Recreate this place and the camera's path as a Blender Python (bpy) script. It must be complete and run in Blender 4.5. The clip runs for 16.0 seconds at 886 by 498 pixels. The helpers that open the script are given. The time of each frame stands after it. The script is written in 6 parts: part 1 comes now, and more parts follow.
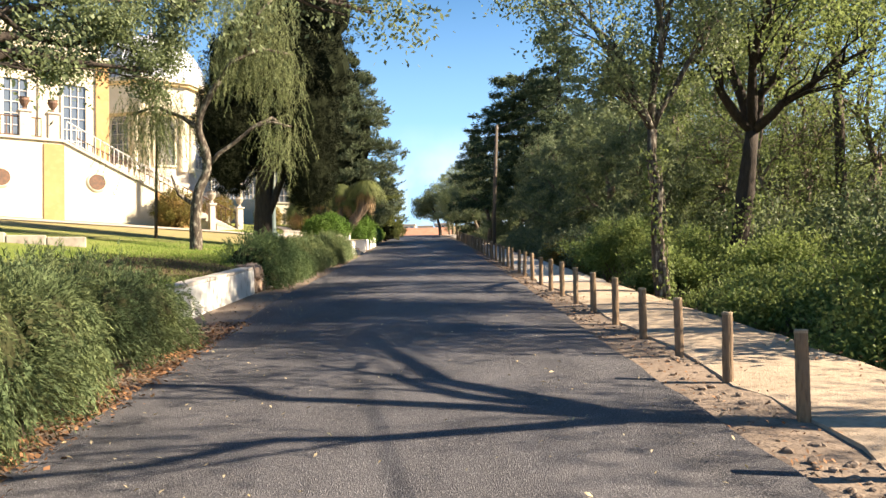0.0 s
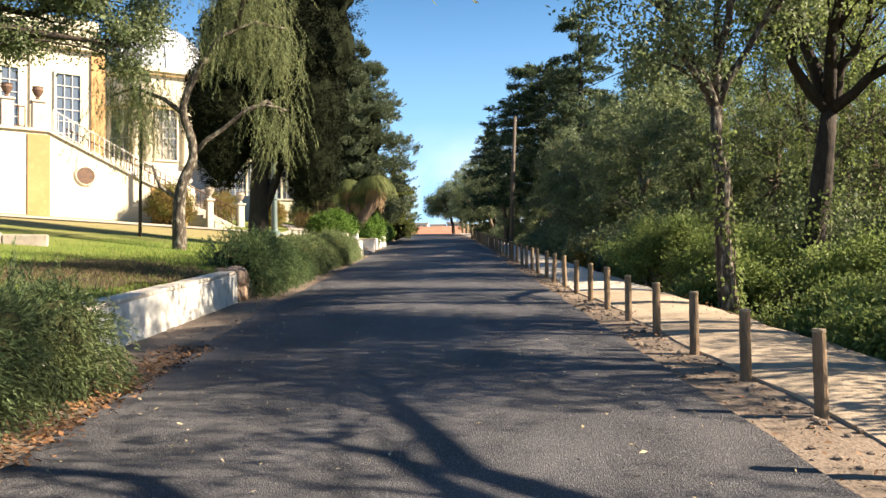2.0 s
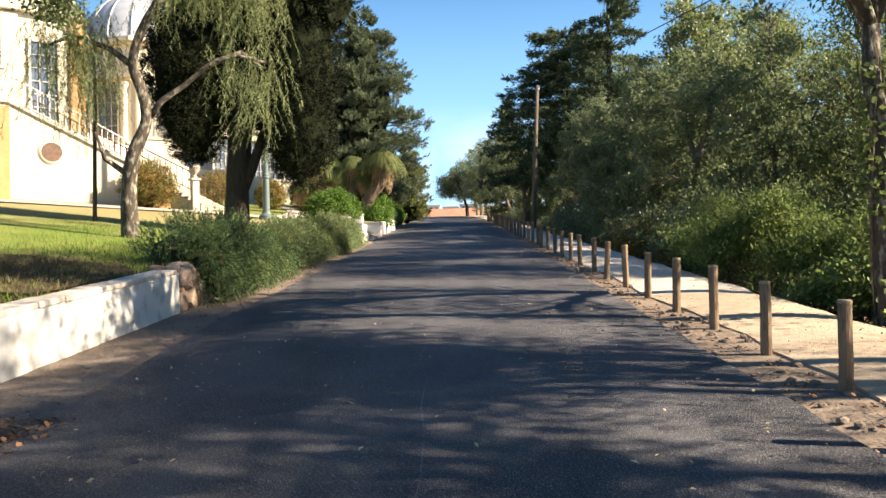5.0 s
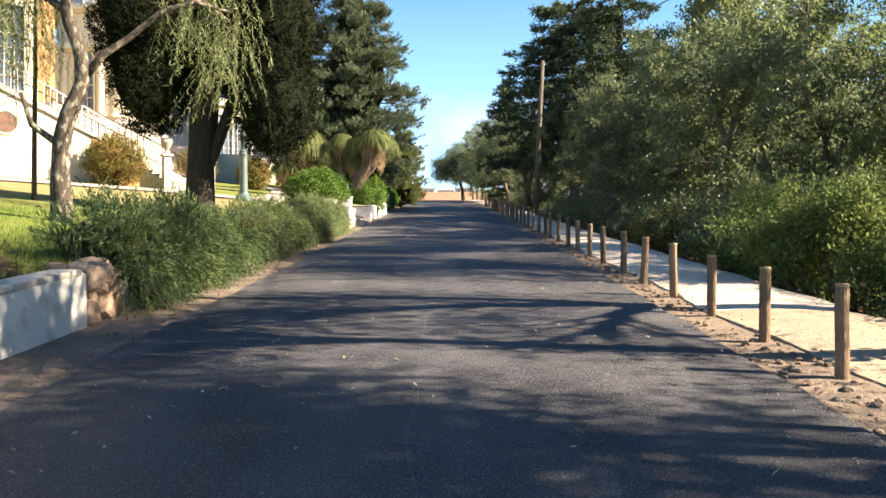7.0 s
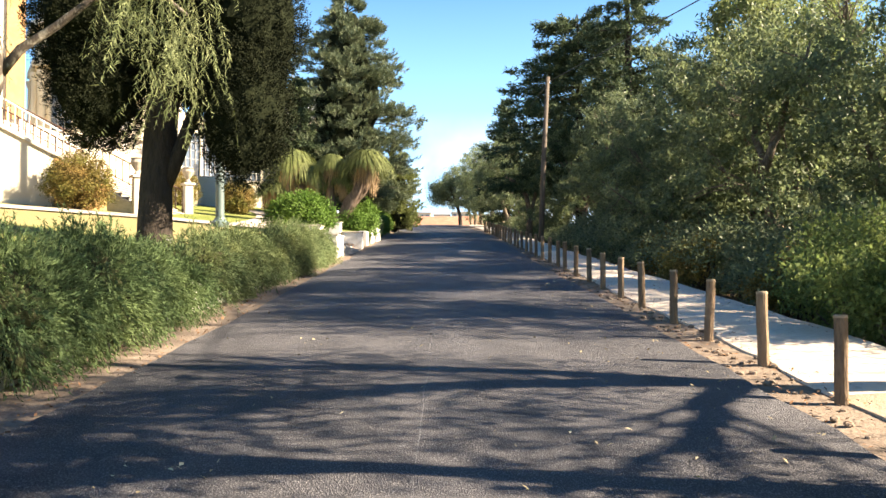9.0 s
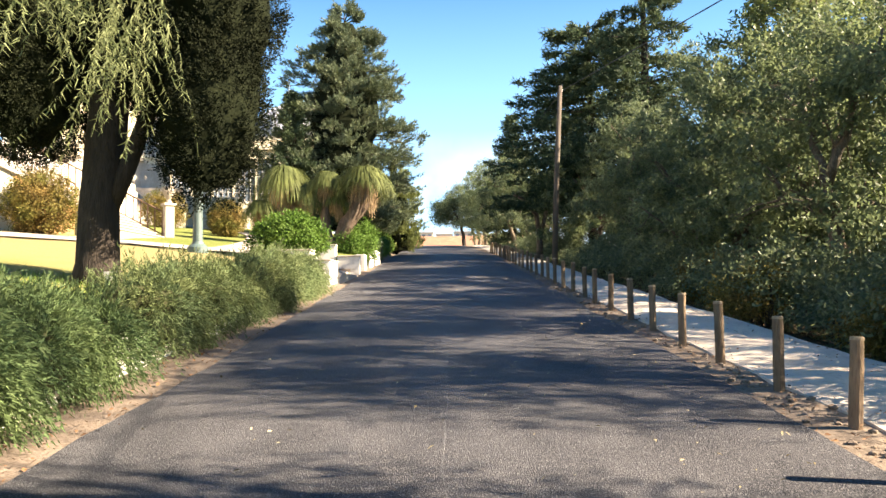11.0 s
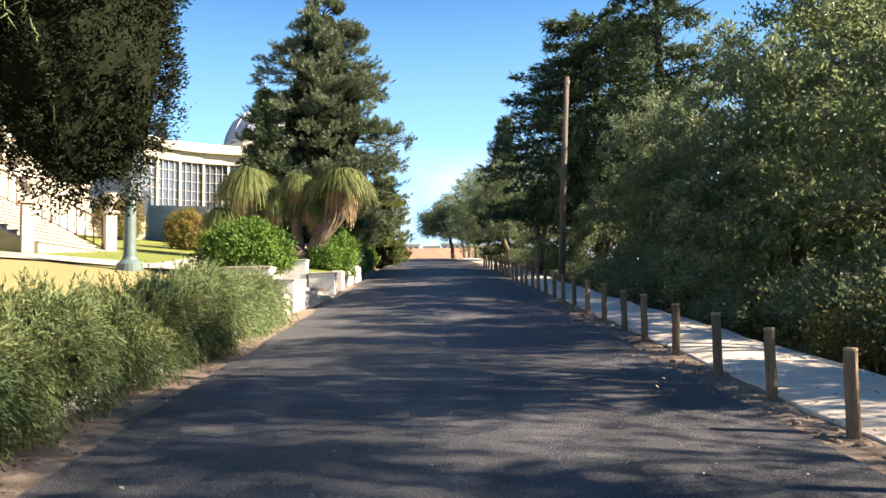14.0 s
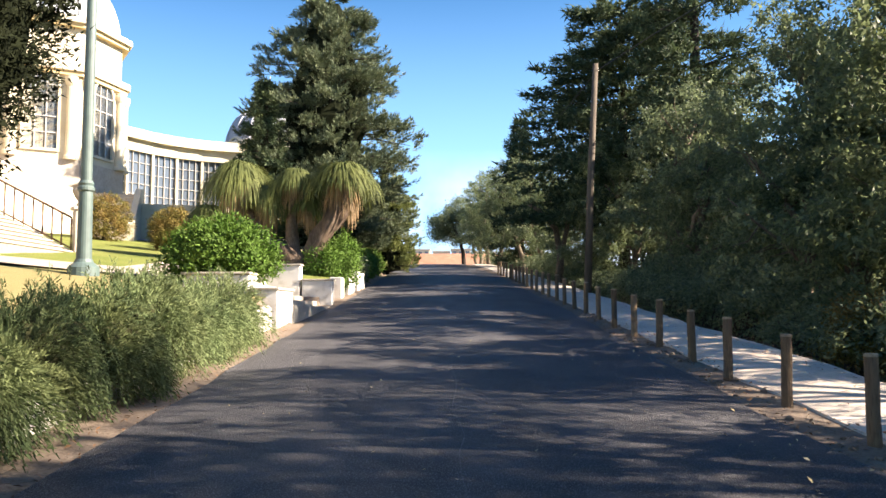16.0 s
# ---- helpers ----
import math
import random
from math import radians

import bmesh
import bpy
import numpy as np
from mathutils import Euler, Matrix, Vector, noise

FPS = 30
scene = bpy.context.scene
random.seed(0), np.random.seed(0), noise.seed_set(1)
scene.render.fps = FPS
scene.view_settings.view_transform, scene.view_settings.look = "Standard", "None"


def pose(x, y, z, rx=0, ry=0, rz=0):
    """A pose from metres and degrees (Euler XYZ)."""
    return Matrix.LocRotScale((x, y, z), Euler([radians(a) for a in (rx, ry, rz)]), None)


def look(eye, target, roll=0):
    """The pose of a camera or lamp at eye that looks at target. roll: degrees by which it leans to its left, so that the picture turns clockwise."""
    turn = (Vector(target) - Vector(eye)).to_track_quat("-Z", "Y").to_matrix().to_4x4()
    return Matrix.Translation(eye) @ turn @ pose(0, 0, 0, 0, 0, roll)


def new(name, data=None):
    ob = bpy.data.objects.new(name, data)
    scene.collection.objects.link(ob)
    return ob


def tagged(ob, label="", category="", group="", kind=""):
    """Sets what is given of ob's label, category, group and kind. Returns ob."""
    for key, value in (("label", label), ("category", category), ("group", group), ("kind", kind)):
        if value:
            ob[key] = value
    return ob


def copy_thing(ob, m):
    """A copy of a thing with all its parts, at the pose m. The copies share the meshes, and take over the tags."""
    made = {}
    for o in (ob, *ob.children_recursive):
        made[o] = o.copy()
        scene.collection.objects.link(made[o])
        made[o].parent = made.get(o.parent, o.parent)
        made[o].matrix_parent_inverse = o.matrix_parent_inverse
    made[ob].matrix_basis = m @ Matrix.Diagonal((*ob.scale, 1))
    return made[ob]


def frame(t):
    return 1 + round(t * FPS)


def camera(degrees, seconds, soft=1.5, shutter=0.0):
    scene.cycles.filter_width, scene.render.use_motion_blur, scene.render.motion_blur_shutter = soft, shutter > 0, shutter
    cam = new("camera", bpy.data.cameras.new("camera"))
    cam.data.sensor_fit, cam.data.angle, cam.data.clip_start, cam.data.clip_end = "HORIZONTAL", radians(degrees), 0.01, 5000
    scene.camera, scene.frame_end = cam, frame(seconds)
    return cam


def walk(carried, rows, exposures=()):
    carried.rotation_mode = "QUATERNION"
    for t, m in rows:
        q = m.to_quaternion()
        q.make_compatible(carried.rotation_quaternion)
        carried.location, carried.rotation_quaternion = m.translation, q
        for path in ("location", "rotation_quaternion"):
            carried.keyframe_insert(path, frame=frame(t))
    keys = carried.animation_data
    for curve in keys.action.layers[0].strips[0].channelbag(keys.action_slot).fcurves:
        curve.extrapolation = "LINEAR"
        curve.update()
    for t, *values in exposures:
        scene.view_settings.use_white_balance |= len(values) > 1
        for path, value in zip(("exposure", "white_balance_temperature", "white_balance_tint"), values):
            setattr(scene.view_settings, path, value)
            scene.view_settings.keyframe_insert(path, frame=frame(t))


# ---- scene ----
cam = camera(58.3, 16.0)
METRES, EYE, TILT, LEAN, TURN = 23.4, 1.5, 0.0, 0.0, 0.0
ROWS = [
    (0.0, 0.0, 0.0, 0.0, 0.06, 2.48, 1.36),
    (0.5, -0.001, 0.033, 0.0024, 0.57, 2.59, 1.2),
    (1.0, -0.0018, 0.0639, 0.0045, 0.79, 2.83, 1.48),
    (1.5, -0.0029, 0.0943, 0.0057, 1.1, 2.81, 1.13),
    (2.0, -0.0045, 0.1263, 0.0079, 0.94, 2.41, 1.09),
    (2.5, -0.0056, 0.1578, 0.0103, 1.14, 2.65, 1.09),
    (3.0, -0.0075, 0.1884, 0.0131, 1.1, 3.18, 1.37),
    (3.5, -0.0085, 0.22, 0.0149, 1.39, 3.23, 0.98),
    (4.0, -0.0107, 0.2519, 0.0166, 1.71, 2.65, 1.1),
    (4.5, -0.0115, 0.2842, 0.0181, 1.91, 1.84, 1.42),
    (7.0, -0.0187, 0.4404, 0.029, 1.39, -0.04, 0.37),
    (7.5, -0.0195, 0.4697, 0.0317, 1.29, 0.29, 0.43),
    (8.0, -0.0207, 0.5001, 0.0343, 1.28, 1.34, 0.05),
    (10.5, -0.0303, 0.6531, 0.0485, 0.9, 2.04, 0.81),
    (11.0, -0.0318, 0.6842, 0.0519, 1.27, 3.08, 0.68),
    (11.5, -0.0331, 0.7155, 0.055, 1.93, 3.14, 0.57),
    (12.0, -0.0336, 0.7467, 0.0575, 2.32, 3.43, 0.62),
    (12.5, -0.0353, 0.7764, 0.0604, 1.56, 4.05, 0.56),
    (13.0, -0.0371, 0.8067, 0.063, 0.79, 4.57, 0.61),
    (13.5, -0.0396, 0.8376, 0.0648, 0.33, 4.56, 0.98),
    (14.0, -0.041, 0.8687, 0.0663, 0.32, 3.93, 0.85),
    (14.5, -0.0427, 0.9005, 0.0681, 0.75, 3.63, 0.32),
    (15.0, -0.0427, 0.9315, 0.0708, 0.67, 4.43, 0.22),
    (15.5, -0.0447, 0.9641, 0.0728, 0.83, 4.92, 0.02),
    (16.0, -0.0449, 0.9957, 0.0746, 0.97, 4.33, 0.12),
]
walk(cam, [(t, pose(0, 0, EYE, TILT, LEAN, TURN) @ pose(METRES * x, METRES * y, METRES * z, 90 + pitch, roll, yaw)) for t, x, y, z, yaw, pitch, roll in ROWS], exposures=[(0.0, 2.08, 7100, 16), (3.0, 1.9, 6900, 14), (7.0, 2.3, 7000, 15), (10.5, 2.56, 7200, 15), (13.0, 2.36, 6950, 14), (16.0, 2.22, 6700, 17)])

# ---- light and sky ----
SUN_AZ, SUN_EL = 97.0, 31.0     # compass degrees from +y towards +x, and height
world = bpy.data.worlds.new("sky")
scene.world = world
world.use_nodes = True
wn, wl = world.node_tree.nodes, world.node_tree.links
wn.clear()
sky = wn.new("ShaderNodeTexSky")
sky.sky_type = "NISHITA"
sky.sun_disc = False
sky.sun_elevation = radians(SUN_EL)
sky.sun_rotation = radians(SUN_AZ)
sky.air_density, sky.dust_density, sky.ozone_density = 1.0, 0.35, 3.5
bgn = wn.new("ShaderNodeBackground")
bgn.inputs["Strength"].default_value = 0.031
out = wn.new("ShaderNodeOutputWorld")
# low white cloud bank near the horizon
tc = wn.new("ShaderNodeTexCoord")
sep = wn.new("ShaderNodeSeparateXYZ")
wl.new(tc.outputs["Generated"], sep.inputs[0])
cn = wn.new("ShaderNodeTexNoise")
cn.inputs["Scale"].default_value = 7.0
cn.inputs["Detail"].default_value = 6.0
wl.new(tc.outputs["Generated"], cn.inputs["Vector"])
band = wn.new("ShaderNodeMapRange")
band.inputs["From Min"].default_value, band.inputs["From Max"].default_value = 0.08, 0.2
band.inputs["To Min"].default_value, band.inputs["To Max"].default_value = 0.75, 0.0
wl.new(sep.outputs["Z"], band.inputs["Value"])
cr = wn.new("ShaderNodeMapRange")
cr.inputs["From Min"].default_value, cr.inputs["From Max"].default_value = 0.42, 0.62
wl.new(cn.outputs["Fac"], cr.inputs["Value"])
mul = wn.new("ShaderNodeMath")
mul.operation = "MULTIPLY"
wl.new(band.outputs[0], mul.inputs[0])
wl.new(cr.outputs[0], mul.inputs[1])
mixc = wn.new("ShaderNodeMix")
mixc.data_type = "RGBA"
mixc.inputs[7].default_value = (13.0, 13.5, 14.2, 1)
wl.new(mul.outputs[0], mixc.inputs[0])
clear = wn.new("ShaderNodeHueSaturation")
clear.inputs["Saturation"].default_value = 1.35
clear.inputs["Value"].default_value = 1.32
wl.new(sky.outputs[0], clear.inputs["Color"])
# pale haze that thins out upwards
thin = wn.new("ShaderNodeMapRange")
thin.interpolation_type = "SMOOTHSTEP"
thin.inputs["From Min"].default_value, thin.inputs["From Max"].default_value = 0.0, 0.5
thin.inputs["To Min"].default_value, thin.inputs["To Max"].default_value = 0.62, 0.0
wl.new(sep.outputs["Z"], thin.inputs["Value"])
haze = wn.new("ShaderNodeMix")
haze.data_type = "RGBA"
haze.inputs[7].default_value = (6.2, 11.9, 18.6, 1)
wl.new(thin.outputs[0], haze.inputs[0])
wl.new(clear.outputs[0], haze.inputs[6])
wl.new(haze.outputs[2], mixc.inputs[6])
wl.new(mixc.outputs[2], bgn.inputs["Color"])
wl.new(bgn.outputs[0], out.inputs[0])

sun_data = bpy.data.lights.new("sun", "SUN")
sun_data.energy = 5.0
sun_data.angle = radians(0.55)
sun_data.color = (1.0, 0.9, 0.73)
sun = new("sun", sun_data)
a, e = radians(SUN_AZ), radians(SUN_EL)
to_sun = Vector((math.sin(a) * math.cos(e), math.cos(a) * math.cos(e), math.sin(e)))
sun.matrix_world = look(to_sun * 60, (0, 0, 0))


# ---- materials ----
def material(name, colour, rough=0.8, second=None, scale=6.0, spots=None, spot_scale=40.0, spot_amount=0.5,
             bump=0.0, bump_scale=60.0, metal=0.0, vary=0.0, translucent=0.0, island=False, spec=0.3, stretch=(1, 1, 1)):
    m = bpy.data.materials.new(name)
    m.use_nodes = True
    n, l = m.node_tree.nodes, m.node_tree.links
    b = n["Principled BSDF"]
    b.inputs["Roughness"].default_value = rough
    b.inputs["Metallic"].default_value = metal
    b.inputs["Specular IOR Level"].default_value = spec
    geo = n.new("ShaderNodeNewGeometry")
    vec = geo.outputs["Position"]
    if stretch != (1, 1, 1):
        mp = n.new("ShaderNodeMapping")
        mp.inputs["Scale"].default_value = stretch
        l.new(vec, mp.inputs["Vector"])
        vec = mp.outputs[0]
    rgb = n.new("ShaderNodeRGB")
    rgb.outputs[0].default_value = (*colour, 1)
    col = rgb.outputs[0]

    def blend(col, other, sc, lo, hi, amount):
        t = n.new("ShaderNodeTexNoise")
        t.inputs["Scale"].default_value = sc
        t.inputs["Detail"].default_value = 5
        l.new(vec, t.inputs["Vector"])
        r = n.new("ShaderNodeMapRange")
        r.inputs["From Min"].default_value, r.inputs["From Max"].default_value = lo, hi
        r.inputs["To Max"].default_value = amount
        l.new(t.outputs["Fac"], r.inputs["Value"])
        x = n.new("ShaderNodeMix")
        x.data_type = "RGBA"
        x.inputs[7].default_value = (*other, 1)
        l.new(r.outputs[0], x.inputs[0])
        l.new(col, x.inputs[6])
        return x.outputs[2]

    if second:
        col = blend(col, second, scale, 0.35, 0.65, 1.0)
    if spots:
        col = blend(col, spots, spot_scale, 0.5, 0.68, spot_amount)
    if vary:
        src = geo.outputs["Random Per Island"]
        if not island:
            src = n.new("ShaderNodeObjectInfo").outputs["Random"]
        r = n.new("ShaderNodeMapRange")
        r.inputs["To Min"].default_value, r.inputs["To Max"].default_value = 1 - vary, 1 + vary
        l.new(src, r.inputs["Value"])
        h = n.new("ShaderNodeHueSaturation")
        l.new(r.outputs[0], h.inputs["Value"])
        l.new(col, h.inputs["Color"])
        col = h.outputs[0]
    l.new(col, b.inputs["Base Color"])
    if bump:
        t = n.new("ShaderNodeTexNoise")
        t.inputs["Scale"].default_value = bump_scale
        t.inputs["Detail"].default_value = 6
        l.new(vec, t.inputs["Vector"])
        bp = n.new("ShaderNodeBump")
        bp.inputs["Strength"].default_value = bump
        bp.inputs["Distance"].default_value = 0.02
        l.new(t.outputs["Fac"], bp.inputs["Height"])
        l.new(bp.outputs[0], b.inputs["Normal"])
    if translucent:
        tr = n.new("ShaderNodeBsdfTranslucent")
        l.new(col, tr.inputs["Color"])
        mx = n.new("ShaderNodeMixShader")
        mx.inputs[0].default_value = translucent
        l.new(b.outputs[0], mx.inputs[1])
        l.new(tr.outputs[0], mx.inputs[2])
        l.new(mx.outputs[0], n["Material Output"].inputs["Surface"])
    return m


def leaf_material(name, colour, second, vary=0.45, translucent=0.3, rough=0.65, spec=0.18):
    return material(name, colour, rough, second, 1.6, vary=vary, island=True, translucent=translucent, spec=spec)


M_ASPHALT = material("asphalt", (0.04, 0.039, 0.042), 0.6, (0.078, 0.075, 0.078), 1.1, (0.26, 0.25, 0.25), 95.0, 0.7, 0.9, 95.0, spec=0.14, stretch=(1.3, 0.6, 1))
M_SEAM = material("worn_asphalt_seam", (0.075, 0.073, 0.077), 0.6, (0.13, 0.127, 0.13), 1.4, (0.3, 0.29, 0.29), 95.0, 0.7, 0.9, 95.0, spec=0.14, stretch=(1.3, 0.6, 1))
M_DIRT = material("dry_earth", (0.235, 0.185, 0.142), 0.95, (0.185, 0.143, 0.11), 1.8, (0.1, 0.072, 0.05), 24.0, 0.6, 0.7, 30.0, spec=0.1)
M_LITTER = material("leaf_litter_soil", (0.055, 0.04, 0.026), 0.95, (0.085, 0.06, 0.035), 1.5, (0.03, 0.035, 0.015), 12.0, 0.6, 0.8, 20.0, spec=0.1)
M_TANPATH = material("sandy_tan_path", (0.4, 0.32, 0.235), 0.95, (0.32, 0.255, 0.185), 0.9, (0.18, 0.135, 0.09), 11.0, 0.5, 0.6, 40.0, spec=0.1)
M_PATH = material("pale_concrete", (0.62, 0.54, 0.45), 0.9, (0.52, 0.45, 0.37), 1.1, (0.3, 0.24, 0.18), 16.0, 0.4, 0.35, 60.0, spec=0.15)
M_GRASS = material("lawn_grass", (0.125, 0.165, 0.032), 0.9, (0.18, 0.2, 0.05), 0.5, (0.065, 0.095, 0.02), 22.0, 0.7, 0.9, 70.0, spec=0.1)
# the lawn turns to dry straw towards the garden steps
def straw_lawn(m, straw, y0, y1):
    n, l = m.node_tree.nodes, m.node_tree.links
    b = n["Principled BSDF"]
    old = b.inputs["Base Color"].links[0].from_socket
    geo = n.new("ShaderNodeNewGeometry")
    sp = n.new("ShaderNodeSeparateXYZ")
    l.new(geo.outputs["Position"], sp.inputs[0])
    t = n.new("ShaderNodeTexNoise")
    t.inputs["Scale"].default_value = 0.45
    t.inputs["Detail"].default_value = 6
    l.new(geo.outputs["Position"], t.inputs["Vector"])
    w = n.new("ShaderNodeMath")
    w.operation = "MULTIPLY_ADD"
    w.inputs[1].default_value = 14.0
    l.new(t.outputs["Fac"], w.inputs[0])
    l.new(sp.outputs["Y"], w.inputs[2])
    r = n.new("ShaderNodeMapRange")
    r.inputs["From Min"].default_value, r.inputs["From Max"].default_value = y0 + 7, y1 + 7
    r.inputs["To Max"].default_value = 0.7
    l.new(w.outputs[0], r.inputs["Value"])
    green = n.new("ShaderNodeMapRange")
    green.inputs["From Min"].default_value, green.inputs["From Max"].default_value = 38.0, 41.0
    green.inputs["To Min"].default_value, green.inputs["To Max"].default_value = 1.0, 0.15
    l.new(sp.outputs["Y"], green.inputs["Value"])
    both = n.new("ShaderNodeMath")
    both.operation = "MULTIPLY"
    l.new(r.outputs[0], both.inputs[0])
    l.new(green.outputs[0], both.inputs[1])
    x = n.new("ShaderNodeMix")
    x.data_type = "RGBA"
    x.inputs[7].default_value = (*straw, 1)
    l.new(both.outputs[0], x.inputs[0])
    l.new(old, x.inputs[6])
    l.new(x.outputs[2], b.inputs["Base Color"])


straw_lawn(M_GRASS, (0.3, 0.23, 0.12), 24.0, 32.0)
M_BLADE = leaf_material("grass_blades", (0.1, 0.185, 0.028), (0.17, 0.215, 0.045), 0.35, 0.3)
M_WALK = material("pale_gravel", (0.42, 0.36, 0.29), 0.95, (0.35, 0.3, 0.24), 1.3, (0.25, 0.21, 0.17), 40.0, 0.4, 0.4, 80.0)
M_WHITE = material("whitewash", (0.66, 0.64, 0.6), 0.85, (0.55, 0.53, 0.48), 1.0, (0.32, 0.29, 0.24), 5.0, 0.6, 0.3, 25.0)
M_RENDER = material("cream_render", (0.58, 0.53, 0.41), 0.85, (0.52, 0.46, 0.34), 0.7, (0.48, 0.4, 0.26), 5.0, 0.3, 0.15, 30.0)
M_OCHRE = material("ochre_paint", (0.42, 0.24, 0.105), 0.85, (0.36, 0.2, 0.085), 1.0, (0.5, 0.34, 0.18), 5.0, 0.2, 0.15, 30.0)
M_BUFF = material("buff_paint", (0.56, 0.44, 0.24), 0.85, (0.5, 0.38, 0.2), 1.0, bump=0.15, bump_scale=30.0)
M_STONE = material("pale_limestone", (0.48, 0.43, 0.36), 0.85, (0.4, 0.35, 0.29), 2.0, (0.28, 0.25, 0.2), 9.0, 0.4, 0.4, 35.0)
# darker stone: paints riser shade on the palace stair; also urns and kerb
M_STEP = material("darker_step_stone", (0.36, 0.31, 0.25), 0.9, (0.28, 0.24, 0.19), 1.6, (0.18, 0.15, 0.12), 7.0, 0.5, 0.4, 30.0)
M_RUBBLE = material("brown_fieldstone", (0.36, 0.25, 0.17), 0.9, (0.28, 0.2, 0.15), 3.0, (0.16, 0.12, 0.09), 14.0, 0.5, 0.8, 22.0, vary=0.35)
M_POST = material("weathered_timber", (0.215, 0.146, 0.086), 0.85, (0.145, 0.1, 0.064), 5.0, (0.08, 0.055, 0.035), 18.0, 0.6, 0.6, 30.0, vary=0.25, stretch=(3, 3, 0.5))
M_ENDGRAIN = material("sawn_timber_end", (0.34, 0.26, 0.17), 0.9, (0.25, 0.19, 0.12), 30.0, bump=0.3)
M_POLE = material("grey_timber", (0.12, 0.095, 0.07), 0.85, (0.085, 0.066, 0.05), 4.0, (0.07, 0.06, 0.05), 14.0, 0.6, 0.4, 30.0, stretch=(4, 4, 0.3))
M_BARK = material("brown_bark", (0.075, 0.055, 0.04), 0.95, (0.045, 0.034, 0.026), 7.0, (0.15, 0.12, 0.09), 20.0, 0.5, 1.0, 26.0, stretch=(2.5, 2.5, 0.6))
M_BARK_DARK = material("dark_bark", (0.03, 0.023, 0.018), 0.95, (0.05, 0.038, 0.028), 6.0, (0.012, 0.01, 0.008), 16.0, 0.6, 1.0, 20.0, stretch=(2.5, 2.5, 0.5))
M_BARK_PALE = material("grey_bark", (0.15, 0.115, 0.08), 0.95, (0.09, 0.068, 0.048), 6.0, (0.28, 0.24, 0.18), 18.0, 0.5, 0.9, 24.0, stretch=(2, 2, 0.7))
M_BARK_GNARL = material("gnarled_brown_bark", (0.15, 0.105, 0.075), 0.95, (0.09, 0.06, 0.042), 5.0, (0.24, 0.19, 0.14), 14.0, 0.5, 1.0, 16.0, stretch=(2, 2, 0.7))
M_METAL_GREEN = material("green_painted_iron", (0.09, 0.13, 0.12), 0.5, (0.075, 0.105, 0.1), 5.0, bump=0.1, spec=0.5)
M_IRON = material("rusty_iron", (0.09, 0.06, 0.045), 0.7, (0.15, 0.08, 0.05), 8.0, bump=0.2)
M_IRON_PALE = material("pale_iron", (0.5, 0.48, 0.45), 0.6, (0.4, 0.36, 0.32), 6.0, bump=0.1)
M_DOME = material("lead_sheet", (0.36, 0.38, 0.4), 0.55, (0.3, 0.31, 0.34), 1.5, (0.5, 0.5, 0.5), 6.0, 0.3, 0.1, 20.0, metal=0.1)
M_TILE = material("terracotta_tile", (0.36, 0.17, 0.105), 0.85, (0.29, 0.13, 0.08), 0.6, (0.48, 0.3, 0.2), 1.2, 0.4, 0.4, 20.0)
M_BRICK = material("red_brick", (0.4, 0.17, 0.1), 0.9, (0.33, 0.14, 0.08), 3.0, bump=0.3)
M_CABLE = material("black_cable", (0.02, 0.02, 0.02), 0.6)
M_DRYLEAF = material("dry_leaves", (0.28, 0.145, 0.065), 0.8, (0.19, 0.095, 0.045), 4.0, vary=0.5, island=True)
M_DRYGRASS = leaf_material("dry_grass", (0.12, 0.085, 0.05), (0.09, 0.075, 0.035), 0.4, 0.15)
M_PALELEAF = material("pale_fallen_leaves", (0.55, 0.47, 0.3), 0.8, (0.35, 0.27, 0.13), 4.0, vary=0.35, island=True)

L_OAK = leaf_material("oak_leaves", (0.13, 0.165, 0.08), (0.18, 0.215, 0.1), 0.4, 0.5, 0.5, 0.32)
L_LIME = leaf_material("yellow_green_leaves", (0.17, 0.21, 0.065), (0.14, 0.178, 0.06), 0.35, 0.55, 0.62, 0.18)
L_SHRUB = leaf_material("shrub_leaves", (0.15, 0.205, 0.058), (0.185, 0.225, 0.07), 0.35, 0.42, 0.62, 0.18)
L_DARK = leaf_material("evergreen_leaves", (0.115, 0.15, 0.08), (0.16, 0.192, 0.095), 0.4, 0.46, 0.5, 0.32)
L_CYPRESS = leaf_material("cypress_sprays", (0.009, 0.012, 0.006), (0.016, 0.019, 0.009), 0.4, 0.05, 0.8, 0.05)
# near-black core colour stands in for the shade inside tree crowns
M_CROWN_SHADE = material("crown_shade_core", (0.009, 0.012, 0.006), 0.95, (0.014, 0.017, 0.008), 9.0, bump=0.8, bump_scale=14.0, spec=0.05)
M_SLATE = material("slate_grey_lead", (0.36, 0.37, 0.4), 0.6, (0.29, 0.3, 0.33), 1.5, bump=0.1)
L_FIR = leaf_material("conifer_sprays", (0.09, 0.118, 0.07), (0.135, 0.16, 0.085), 0.4, 0.2, 0.6, 0.25)
L_CEDAR = leaf_material("cedar_sprays", (0.05, 0.075, 0.04), (0.075, 0.1, 0.045), 0.4, 0.2, 0.7)
L_ROSE = leaf_material("rosemary_sprigs", (0.09, 0.13, 0.058), (0.14, 0.165, 0.065), 0.45, 0.3, 0.75)
L_FRESH = leaf_material("fresh_rosemary_sprigs", (0.08, 0.128, 0.052), (0.12, 0.165, 0.062), 0.4, 0.28, 0.7)
L_HOARY = leaf_material("pale_rosemary_sprigs", (0.145, 0.195, 0.085), (0.19, 0.225, 0.1), 0.4, 0.35, 0.75)
